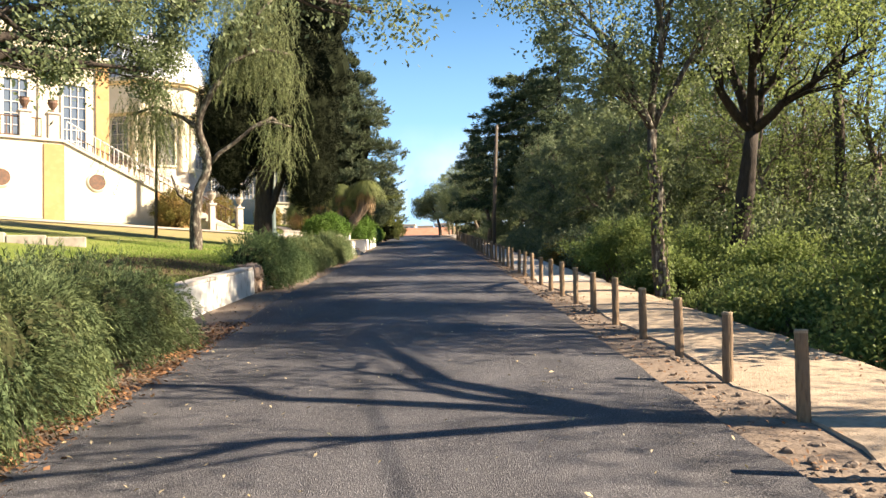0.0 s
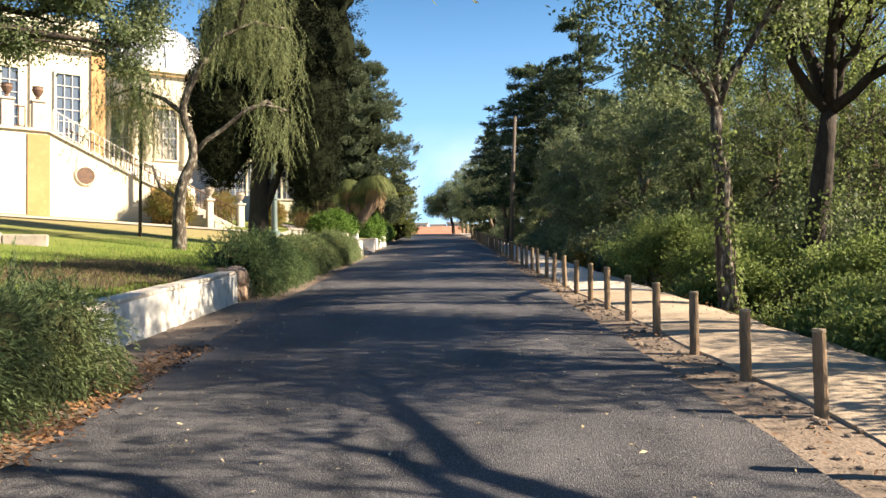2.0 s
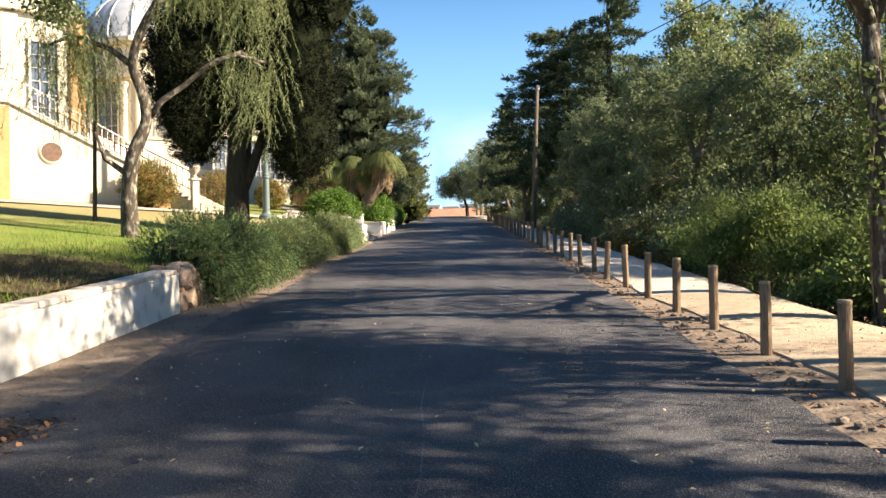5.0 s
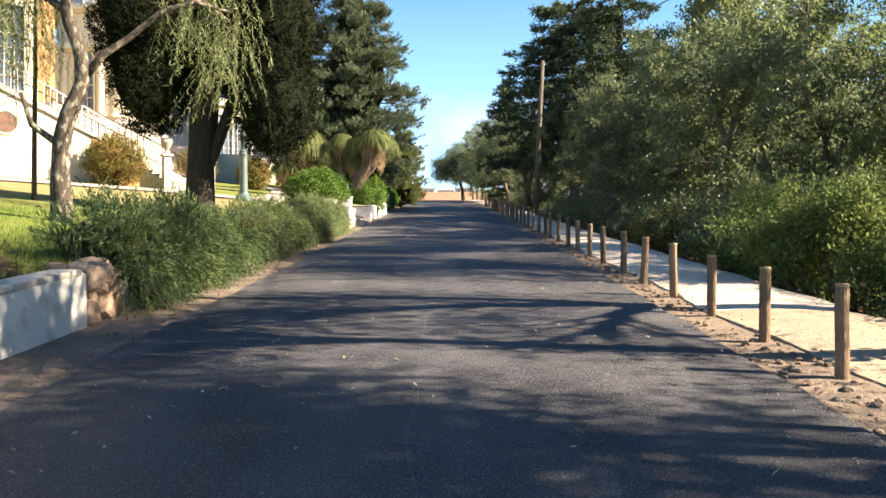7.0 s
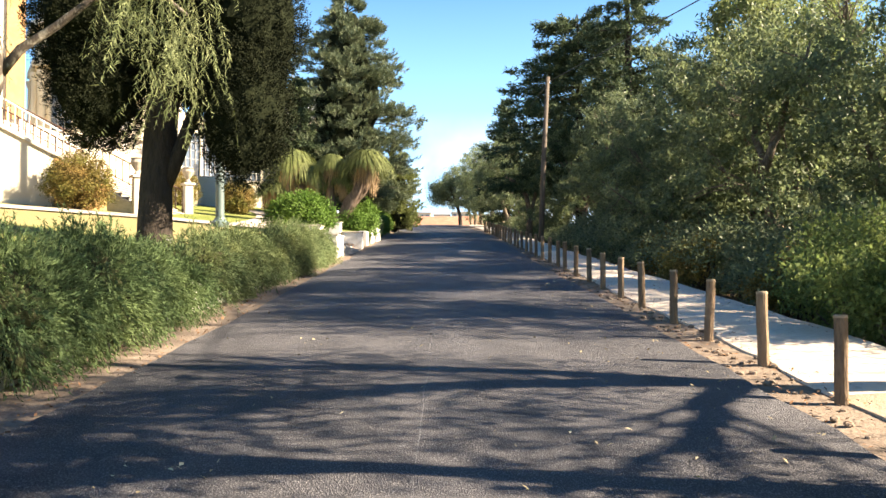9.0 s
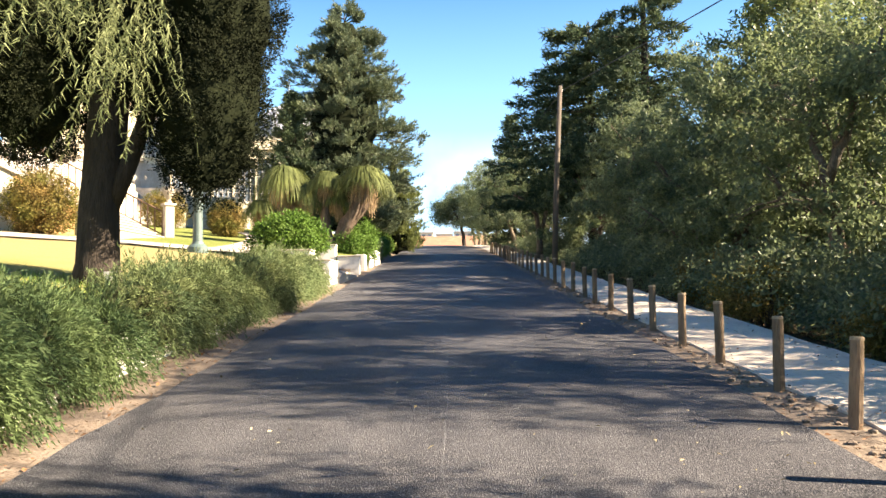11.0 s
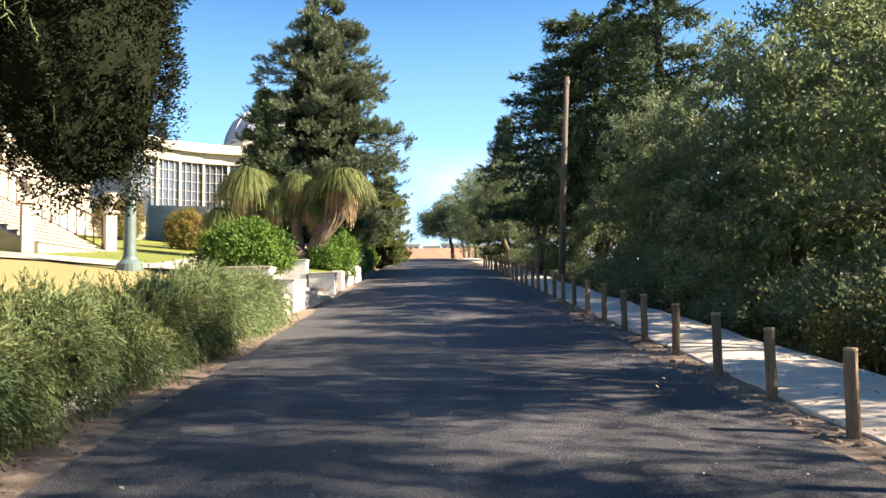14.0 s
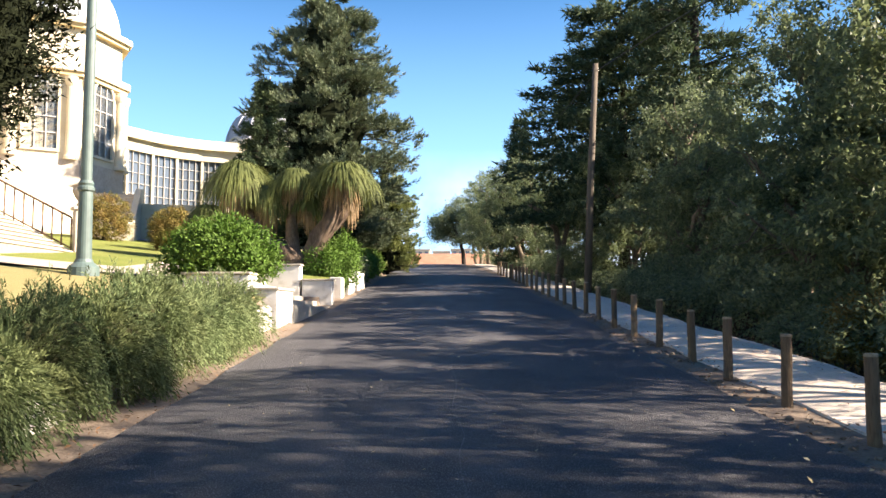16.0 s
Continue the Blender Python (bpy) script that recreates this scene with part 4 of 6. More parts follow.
def ponytail(x, y, label, trunks, heads, rng, base=None):
    t = thing("ponytail_palm", x, y, base if base is not None else lawn(x, y), label, "palm", "ponytail palms")
    bm = bmesh.new()
    for pts, r0, r1 in trunks:
        tube(bm, smooth_line(pts, 4), np.linspace(r0 * 1.0, r1 * 0.85, (len(pts) - 1) * 4 + 1), 9, 0.5)
    part("trunk", bm, M_BARK_GNARL, t, smooth=True)
    for c, r, h in heads:
        palm_head(t, c, r, h, rng)


ponytail(-5.3, 47.6, "branched ponytail palm with drooping green mops by the road",
         [([(0.15, 0, -0.4), (0.05, 0, 0.2), (-0.15, 0, 0.8), (0.05, 0, 1.4), (0.4, 0, 2.0), (0.68, 0, 3.0)], 0.42, 0.24), ([(0.3, 0, 1.7), (0.75, 0.1, 2.2), (0.95, 0.1, 2.9)], 0.22, 0.16),
          ([(0.0, 0, 0.6), (0.3, -0.2, 0.2), (0.42, -0.2, -0.4)], 0.22, 0.2), ([(-0.35, -0.1, -0.3), (-0.6, -0.1, 0.5), (-1.15, 0, 1.0), (-1.7, 0, 1.4), (-2.2, 0.2, 2.3)], 0.4, 0.22),
          ([(-0.5, 0, 0.6), (-0.85, 0.1, 1.5), (-0.75, 0.1, 3.2)], 0.24, 0.15)],
         [((0.72, 0, 3.35), 1.08, 1.85), ((-0.78, 0.1, 3.35), 0.72, 1.7), ((-0.45, 0.3, 2.6), 0.6, 1.3)], vr, grade(47.6) + 0.35)
ponytail(-7.9, 48.0, "ponytail palm with a wide drooping green mop", [([(0, 0, -0.3), (0.05, 0, 1.0), (0, 0, 2.8)], 0.34, 0.22)],
         [((0, 0, 2.85), 1.2, 2.4), ((0.9, -0.2, 2.2), 0.7, 1.7), ((-0.85, -0.3, 1.6), 0.7, 1.4)], vr)


# ---- tall conifer ----
def tiered_conifer(name, x, y, height, radius, label, mat, rng, z0, tiers=26, per_tier=11, flat=0.12, start=0.06, point=0.75, bark=M_BARK_DARK, leafn=44, spread=0.2, blades=(0.2, 0.055)):
    """Whorls of boughs on a straight stem, each bough a flat fan of sprays."""
    t = thing(name, x, y, z0, label, "tree")
    bm = bmesh.new()
    tube(bm, [(0, 0, -0.3), (0, 0, height * 0.3), (0.05, 0, height * 0.7), (0, 0, height)], [0.035 * height * 0.6, 0.018 * height, 0.01 * height, 0.02], 10)
    V = []
    for i in range(tiers):
        f = start + (1 - start) * i / tiers
        z = height * f
        rr = radius * (1 - f ** 1.3) ** point * rng.uniform(0.85, 1.12)
        for k in range(per_tier):
            az = rng.uniform(0, 2 * math.pi)
            ln = rr * rng.uniform(0.65, 1.15) + 0.25
            d = np.array([math.cos(az), math.sin(az), 0])
            tip = d * ln + np.array([0, 0, z - flat * ln + rng.normal(0, 0.15)])
            if k % 3 == 0:
                tube(bm, [(0, 0, z), tuple(tip * np.array([0.5, 0.5, 0]) + np.array([0, 0, (z + tip[2]) / 2 + 0.05 * ln])), tuple(tip)], [0.05, 0.035, 0.012], 5)
            m = int(leafn * (0.5 + ln / radius))
            s = rng.random(m) ** 0.6
            side = np.array([-d[1], d[0], 0])
            wide = (0.28 * ln + 0.15) * (1.05 - s)
            C = np.array([0, 0, z]) + (tip - np.array([0, 0, z])) * s[:, None] + side * (rng.uniform(-1, 1, m) * wide)[:, None] + np.stack([rng.normal(0, 0.06, m), rng.normal(0, 0.06, m), rng.normal(0, 0.09, m)], 1)
            C = np.repeat(C, 3, 0)
            D = unit(d * 0.8 + rng.normal(0, 0.6, C.shape) + np.array([0, 0, 0.1]))
            V.append(leaves(C + rng.normal(0, 0.05, C.shape), D, blades[0], blades[1], rng))
    part("trunk", bm, bark, t, smooth=True)
    quads_mesh("crown", np.concatenate(V), mat, t)
    return t


def tufted_conifer(name, x, y, height, profile, label, mat, rng, z0, boughs=170, per_bough=15, size=0.6, needles=34, blade=(0.17, 0.05), lift=0.55):
    """A straight stem, boughs all round, and upturned tufts of needles on the outer half of each bough."""
    t = thing(name, x, y, z0, label, "tree")
    bm = bmesh.new()
    tube(bm, [(0, 0, -0.3), (0, 0, height * 0.3), (0.05, 0, height * 0.7), (0, 0, height * 0.97)], [0.02 * height, 0.017 * height, 0.01 * height, 0.02], 10)
    us = np.linspace(profile[0][0], 0.985, 200)
    w = np.array([lerp_table(u, profile) for u in us]) + 0.25
    C, A = [], []
    for u in rng.choice(us, boughs, p=w / w.sum()):
        R = lerp_table(u, profile)
        az = rng.uniform(0, 2 * math.pi)
        reach = R * rng.uniform(0.75, 1.18)
        d = np.array([math.cos(az), math.sin(az), 0.0])
        side = np.array([-d[1], d[0], 0.0])
        zb_ = u * height
        tube(bm, [(0, 0, zb_ - 0.2), tuple(d * reach * 0.5 + np.array([0, 0, zb_])), tuple(d * reach * 0.9 + np.array([0, 0, zb_ - 0.05 * reach]))], [0.05, 0.035, 0.012], 5)
        f = rng.uniform(0.42, 1.0, per_bough)
        lat = rng.normal(0, 0.12 * reach + 0.08, per_bough) * (1.25 - f)
        C.append(d * (reach * f)[:, None] + side * lat[:, None] + np.stack([np.zeros(per_bough), np.zeros(per_bough), zb_ - 0.06 * reach * f + rng.normal(0, 0.08, per_bough)], 1))
        A.append(unit(d * 0.75 + side * (lat / (reach + 0.1))[:, None] + np.array([0, 0, lift]) + rng.normal(0, 0.28, (per_bough, 3))))
    C, A = np.concatenate(C), np.concatenate(A)
    ln = np.repeat(size * rng.uniform(0.65, 1.25, len(C)), needles)
    C, A = np.repeat(C, needles, 0), np.repeat(A, needles, 0)
    f = rng.random(len(C)) ** 0.8
    out_ = unit(np.cross(A, rng.normal(size=A.shape)))
    P = C + A * (f * ln)[:, None] + out_ * (0.24 * ln * (1.05 - f) * rng.random(len(C)) ** 0.5)[:, None]
    part("trunk", bm, M_BARK_DARK, t, smooth=True)
    quads_mesh("crown", leaves(P, unit(A + out_ * 0.55 + rng.normal(0, 0.2, A.shape)), blade[0], blade[1], rng), mat, t)
    # dark cone core stops light and paints in shade between the boughs
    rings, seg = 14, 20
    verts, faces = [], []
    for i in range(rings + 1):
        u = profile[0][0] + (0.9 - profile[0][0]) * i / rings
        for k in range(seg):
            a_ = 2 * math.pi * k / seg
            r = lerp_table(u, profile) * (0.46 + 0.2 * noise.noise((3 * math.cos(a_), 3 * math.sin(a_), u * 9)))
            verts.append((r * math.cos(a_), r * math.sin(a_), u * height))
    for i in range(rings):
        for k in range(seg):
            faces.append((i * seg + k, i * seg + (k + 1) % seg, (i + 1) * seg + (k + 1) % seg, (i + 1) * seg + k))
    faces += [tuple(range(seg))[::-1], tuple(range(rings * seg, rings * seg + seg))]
    mesh_object("inner_foliage", verts, faces, M_CROWN_SHADE, t)
    return t


tufted_conifer("conifer_tree", -7.55, 63.0, 14.5, [(0.05, 3.1), (0.15, 3.9), (0.42, 4.25), (0.6, 3.7), (0.8, 2.4), (0.92, 1.05), (1.0, 0.05)], "tall grey-green conifer with upturned tufted boughs", L_FIR, vr, lawn(-7.55, 63), 240, 26, 0.56, 28)
tufted_conifer("columnar_evergreen", -4.75, 66.0, 5.6, [(0.02, 1.5), (0.3, 1.6), (0.6, 1.3), (0.85, 0.8), (1.0, 0.1)], "broad upright olive evergreen at the roadside", L_EVERGREEN, vr, grade(66) + 0.1, 110, 14, 0.42, 30, (0.12, 0.045), 0.8)
tufted_conifer("columnar_evergreen", -6.4, 71.5, 5.4, [(0.02, 1.6), (0.3, 1.8), (0.6, 1.5), (0.85, 0.8), (1.0, 0.1)], "broad upright evergreen further up the road", L_EVERGREEN, vr, grade(71.5) + 0.3, 80, 12, 0.45, 26, (0.14, 0.05), 0.8)
tiered_conifer("small_conifer", -10.0, 60.0, 8.5, 1.7, "smaller dark conifer beside the tall one", L_CEDAR, vr, lawn(-10, 60), 22, 8, 0.05, 0.05, 0.8, leafn=30, blades=(0.22, 0.07))
broad_tree("bare_twiggy_tree", -7.0, 92, "pale twiggy tree near the crest", 4.5, 0.12, [(0.6, 0, 3.0, 1.6, 2, 1.4)], L_PEPPER, M_BARK_PALE, vr, 120, 16, 0.3, 0.12, 0.05, z0=grade(92) + 0.3)


# ---- right side: roadside trees ----
wr = np.random.default_rng(23)
broad_tree("slim_forked_tree", 4.66, 16.9, "slim forked tree with mottled flaking bark beside the footpath", 8.5, 0.155,
           [(-1.3, -0.5, 5.6, 1.5, 1.5, 1.2), (0.3, 0.3, 6.8, 1.7, 1.7, 1.5), (-0.4, -1.2, 7.9, 1.8, 1.6, 1.3), (1.4, -0.3, 6.0, 1.3, 1.4, 1.1), (-2.0, 0.6, 7.2, 1.3, 1.3, 1.1), (-1.1, -0.4, 4.7, 1.1, 1.2, 0.6)],
           L_OAK, M_BARK_MOTTLED, wr, 600, 26, 0.2, 0.1, 0.055, (-0.15, 0, 0), 0.43, straight=True, twigs=8)
broad_tree("leaning_tree", 6.85, 19.0, "thick dark-trunked tree leaning over the shrubs", 10, 0.25,
           [(-1.2, -0.6, 6.0, 1.7, 1.8, 1.4), (1.5, -0.5, 6.6, 1.8, 1.8, 1.5), (0.5, -2.0, 7.8, 2.0, 2.0, 1.5), (-0.6, 0.8, 8.6, 2.0, 2.0, 1.6), (2.2, -2.4, 5.4, 1.5, 1.6, 1.2)],
           L_LIME, M_BARK_DARK, wr, 500, 28, 0.24, 0.1, 0.055, (0.75, 0.2), 0.42, twigs=9, straight=True)
broad_tree("overhanging_tree", 6.8, 5.2, "tree whose limbs hang over the footpath", 8, 0.22,
           [(0.2, 2.6, 6.0, 1.5, 1.8, 1.0), (-1.8, 2.4, 7.4, 1.5, 1.4, 0.8), (0.8, 5.0, 6.4, 1.5, 1.6, 1.0), (0.5, -1.5, 7, 2, 2, 1.3)],
           L_LIME, M_BARK_DARK, wr, 230, 24, 0.26, 0.1, 0.055, (0.2, 0.4), 0.5)
broad_tree("overhanging_tree", -6.4, 2.2, "tree whose limbs reach over the lane", 8, 0.22,
           [(1.75, 6.9, 3.6, 0.7, 0.9, 0.8), (3.4, 7.4, 4.3, 1.2, 1.0, 0.35), (5.6, 7.3, 4.0, 0.9, 0.9, 0.25), (-0.5, -1, 7, 2, 2, 1.3)],
           L_OAK, M_BARK_DARK, wr, 330, 20, 0.2, 0.08, 0.04, (0.3, 0.6), 0.5)
broad_tree("garden_tree", -14.0, 18.5, "leafy evergreen garden tree reaching over the lawn", 9, 0.3,
           [(5.2, 3.9, 5.7, 1.5, 1.3, 1.2), (3.5, 2.9, 6.3, 1.5, 1.4, 1.2), (0, 0, 8, 1.6, 1.6, 1.2), (5.7, 4.3, 4.8, 0.9, 0.9, 0.8), (5.9, 4.0, 6.9, 1.5, 1.0, 1.0), (3.2, 3.4, 4.9, 1.1, 1.0, 0.7), (1.8, 2.6, 5.6, 1.1, 1.0, 0.9)],
           L_OAK, M_BARK_DARK, wr, 1900, 26, 0.18, 0.1, 0.055, (0.6, 0.4), 0.45, z0=lawn(-14, 18.5))

def ivy(x, y, z0, top, r, lean, label, n, rng):
    """Creeper leaves wound round a trunk."""
    t = thing("ivy", x, y, z0, label, "ivy", "ivy on the trunks")
    bm = bmesh.new()
    for k in range(3):
        a0 = k * 2.1 + rng.uniform(0, 1)
        pts = [((r + 0.02) * math.cos(a0 + 2.2 * f) + lean * f, (r + 0.02) * math.sin(a0 + 2.2 * f), top * f - 0.05) for f in np.linspace(0, 1, 9)]
        tube(bm, pts, np.linspace(0.018, 0.008, 9), 5)
    part("branchwork", bm, M_BARK_PALE, t, smooth=True)
    f = rng.random(n) ** 1.3
    az = np.where(rng.random(n) < 0.7, rng.normal(-1.4, 0.8, n) + 1.6 * np.sin(f * 7), rng.uniform(0, 6.28, n))
    O = np.stack([np.cos(az), np.sin(az), np.zeros(n)], 1)
    P = O * (r + np.abs(rng.normal(0.03, 0.05, n)))[:, None] + np.stack([lean * f, np.zeros(n), top * f], 1)
    D = unit(O * 0.6 + rng.normal(0, 0.5, O.shape) + np.array([0, 0, -0.5]))
    quads_mesh("foliage", leaves(P, D, 0.085, 0.07, rng, True, O + rng.normal(0, 0.4, O.shape)), L_LIME, t)


ivy(4.66, 16.9, terrain(4.66, 16.9), 3.3, 0.15, -0.13, "yellow-green ivy climbing the slim mottled trunk", 620, wr)
ivy(6.85, 19.0, terrain(6.85, 19.0), 2.6, 0.25, 0.45, "yellow-green ivy round the foot of the leaning trunk", 700, wr)

# bright shrubs along the footpath
shrub_rows = [(5.7, 9.2, 1.2, 1.2), (7.0, 11.2, 1.5, 1.8), (5.7, 12.4, 1.1, 1.2), (7.6, 14.2, 1.6, 2.0), (5.8, 15.2, 1.0, 1.0), (7.2, 17.2, 1.2, 1.6), (5.4, 19.2, 0.9, 1.0)]
for x, y, r, h in shrub_rows:
    shrub("wild_shrub", x, y, "loose green and bronze shrub by the footpath", [(0, 0, h * 0.5, r, r, h * 0.5), (0.3 * r, -0.3 * r, h * 0.75, r * 0.6, r * 0.6, h * 0.4), (-0.4 * r, 0.4 * r, h * 0.4, r * 0.7, r * 0.7, h * 0.4)],
          L_SHRUB, wr, 520, 24, 0.13, 0.08, 0.04, group="footpath shrubs", stems=26, bark=M_BARK_PALE, loose=True)
for x, y, r, h in [(5.2, 22.6, 1.25, 1.75), (5.5, 24.6, 1.3, 2.0), (6.3, 20.8, 1.2, 1.7)]:
    shrub("sunlit_shrub", x, y, "sunlit yellow-green shrub by the footpath", [(0, 0, h * 0.5, r, r, h * 0.5), (0.2 * r, -0.3 * r, h * 0.8, r * 0.6, r * 0.6, h * 0.35), (-0.4 * r, 0.3 * r, h * 0.55, r * 0.6, r * 0.6, h * 0.45)],
          L_SHRUB, wr, 700, 24, 0.12, 0.085, 0.035, group="footpath shrubs", stems=30, bark=M_BARK_PALE, loose=True)

# ---- wood on the right: a few kinds, repeated ----
def wood_kind(height, trunk_r, blobs, mat, bark, n, lab):
    return broad_tree("woodland_tree", 0, 0, lab, height, trunk_r, blobs, mat, bark, wr, n, 24, 0.1, 0.13, 0.065, (wr.normal(0, 0.3), wr.normal(0, 0.3)), 0.34, z0=0, group="woodland trees", bill=11, size=0.4, kite=False, tufts=6, twigs=7, shell=0.55)


kinds = [
    wood_kind(8, 0.2, [(0, 0, 4.2, 2.6, 2.6, 2.0), (1.2, 0.5, 5.6, 1.8, 1.8, 1.5), (-1.2, -0.6, 5.2, 1.9, 1.9, 1.5), (-0.6, 1.0, 2.4, 2.2, 2.2, 1.5), (0.2, -1.4, 2.6, 2.0, 1.8, 1.5)], L_OAK, M_BARK_PALE, 860, "dense dark evergreen oak at the wood edge"),
    wood_kind(9, 0.2, [(0, 0, 5.2, 2.3, 2.3, 2.0), (1.0, -0.9, 6.8, 1.7, 1.7, 1.4), (-1.2, 0.4, 6.2, 1.7, 1.8, 1.4), (0.4, 1.2, 3.4, 1.9, 1.9, 1.5), (-0.8, -1.2, 3.0, 1.8, 1.8, 1.4)], L_DARK, M_BARK_PALE, 820, "dark rounded evergreen tree in the wood"),
    wood_kind(9, 0.18, [(0, 0, 5.0, 2.0, 2.0, 2.4), (0.8, 0.8, 7.0, 1.4, 1.4, 1.4), (-0.9, -0.5, 6.2, 1.5, 1.5, 1.6), (-0.3, -1.0, 3.0, 1.6, 1.6, 1.4)], L_OLIVE, M_BARK, 800, "olive-green broadleaf tree in the wood"),
    # high-crowned kind, added to throw shade on the road
    broad_tree("woodland_tree", 0, 0, "tall open-crowned tree added to shade the lane", 10, 0.17, [(0, 0, 7.6, 1.9, 1.9, 1.5), (1.2, 0.6, 8.8, 1.4, 1.4, 1.2), (-1.1, -0.5, 8.6, 1.4, 1.4, 1.2), (0.2, -1.4, 6.6, 1.3, 1.3, 0.9)],
               L_LIME, M_BARK, wr, 330, 28, 0.22, 0.115, 0.065, (0.2, 0.1), 0.5, z0=0, group="woodland trees", kite=False, straight=True),
    broad_tree("woodland_tree", 0, 0, "thin twiggy tree with sparse yellow-green leaves in the wood", 9, 0.12, [(0, 0, 3.4, 2.2, 2.2, 1.6), (0.9, 0.5, 5.4, 1.9, 1.9, 1.6), (-0.9, -0.6, 5.0, 1.9, 1.9, 1.6), (0.1, 0.2, 7.4, 1.9, 1.9, 1.5), (-0.5, 1.0, 2.2, 1.9, 1.9, 1.2)],
               L_LIME, M_BARK_PALE, wr, 310, 20, 0.22, 0.1, 0.05, (0.2, 0.1), 0.4, z0=0, group="woodland trees", kite=False, twigs=24),
]
# near trees outside the view are unseen, added to shade or dapple the road
spots = [
    (3, 8.8, 13.6, 0.95, 10), (4, 9.0, 10.4, 0.85, 200), (4, 11.5, 24.6, 1.0, 80), (3, 12.0, 30.2, 1.05, 200), (4, 14.5, 18.5, 1.0, 50),
    (0, 7.7, 28.2, 0.8, 120), (0, 7.6, 33.0, 1.05, 250), (0, 8.0, 37.4, 1.1, 75), (4, 13.0, 27.5, 1.0, 0),
    (0, 6.8, 41.4, 0.8, 310), (1, 9.4, 43.5, 1.12, 33), (0, 6.3, 45.8, 0.85, 210), (1, 6.6, 50.0, 0.95, 95), (0, 5.6, 54.5, 0.85, 10), (1, 5.6, 60.5, 1.0, 280),
    (0, 4.8, 66.0, 0.95, 140), (1, 4.3, 71.5, 1.0, 60), (0, 3.6, 77.0, 1.0, 190), (1, 3.2, 82.5, 1.05, 320), (0, 2.4, 88.0, 1.05, 15), (1, 1.9, 93.0, 1.05, 100), (0, 1.4, 98.0, 1.0, 170), (1, 1.0, 102.0, 0.9, 70),
    (1, 9.5, 56.0, 1.2, 45), (1, 12.5, 48.0, 1.15, 10), (4, 19.5, 21.0, 1.15, 60),
    (4, 11.5, 5.0, 1.0, 20), (0, 9.0, -4.0, 1.0, 70),
    (4, 17.5, 13.0, 1.1, 30), (4, 24.0, 18.0, 1.2, 77), (4, 22.5, 25.5, 1.2, 140), (0, 17.5, 42.0, 1.2, 300), (2, 27.5, 14.5, 1.2, 15), (4, 12.6, 12.5, 1.0, 160),
    # this row is added chiefly for road shade and dapple
    (1, 8.6, 42.5, 1.0, 150), (3, 11.5, 9.8, 1.15, 60), (3, 11.5, 12.7, 1.1, 230), (3, 11.6, 22.9, 1.15, 40), (4, 9.5, 23.0, 0.9, 140), (3, 11.6, 27.2, 1.15, 300), (4, 9.8, 27.6, 0.95, 10), (4, 12.8, 23.0, 1.15, 110),
    (2, 9.8, 40.5, 1.3, 200), (4, 11.0, 36.0, 1.15, 90), (2, 13.5, 44.0, 1.35, 20),
    (1, 21.0, 31.0, 1.1, 65), (0, 22.5, 36.0, 1.15, 205), (1, 17.0, 35.5, 1.0, 260), (0, 24.5, 27.5, 1.1, 330), (1, 14.5, 39.0, 1.05, 110),
    (0, 15.5, 59.0, 1.2, 130), (0, 19.0, 61.0, 1.2, 230), (0, 23.0, 65.0, 1.25, 20),
]
first = {}
for k, x, y, s, rz in spots:
    m = pose(x, y, terrain(x, y), 0, 0, rz) @ Matrix.Diagonal((s, s, s, 1))
    if k in first:
        q = copy_thing(kinds[k], Matrix.Identity(4))
        q.matrix_basis = m
    else:
        kinds[k].matrix_basis = m
        first[k] = True

# undergrowth closing the wood edge
under = shrub("undergrowth_shrub", 0, 0, "dark leafy undergrowth at the wood edge", [(0, 0, 0.75, 1.2, 1.5, 0.85), (0.5, 0.7, 1.2, 0.9, 0.9, 0.7), (0.3, -0.8, 1.0, 0.9, 0.9, 0.8)], L_DARK, wr, 300, 20, 0.12, 0.1, 0.05, z0=0, group="undergrowth", stems=10, loose=True)
ux = 0
for y in list(np.arange(26.5, 70, 2.0)) + list(np.arange(71, 104, 4.0)):
    x = lerp_table(y, PATH_OUT) + 1.45 + wr.uniform(-0.1, 0.35)
    m = pose(x, y, terrain(x, y), 0, 0, wr.uniform(-20, 20)) @ Matrix.Diagonal((1, 1, wr.uniform(0.6, 1.05), 1))
    if ux == 0:
        under.matrix_basis = m
    else:
        q = copy_thing(under, Matrix.Identity(4))
        q.matrix_basis = m
    ux += 1
thicket = shrub("thicket_shrub", 8.5, 21.5, "tangled green thicket under the trees", [(0, 0, 1.1, 1.8, 2.0, 1.2), (0.7, 1.0, 1.8, 1.3, 1.3, 1.0), (0.4, -1.2, 1.5, 1.3, 1.3, 1.2)], L_OAK, wr, 380, 22, 0.24, 0.13, 0.065, group="thicket", stems=12, loose=True)
for x, y in [(9.5, 18.5), (8.8, 26.0), (9.8, 13.0), (8.6, 10.0), (11.5, 15), (12, 20), (8.2, 31), (9, 35), (12.5, 25.5)]:
    q = copy_thing(thicket, Matrix.Identity(4))
    q.matrix_basis = pose(x, y, terrain(x, y), 0, 0, wr.uniform(0, 360)) @ Matrix.Diagonal((1, 1, wr.uniform(0.9, 1.25), 1))
for x, y in [(15, 29), (15.5, 33), (14.5, 36.5), (13, 41), (12, 46), (17, 38.5)]:
    q = copy_thing(thicket, Matrix.Identity(4))
    q.matrix_basis = pose(x, y, terrain(x, y), 0, 0, wr.uniform(0, 360)) @ Matrix.Diagonal((1.7, 1.7, 1.7, 1))
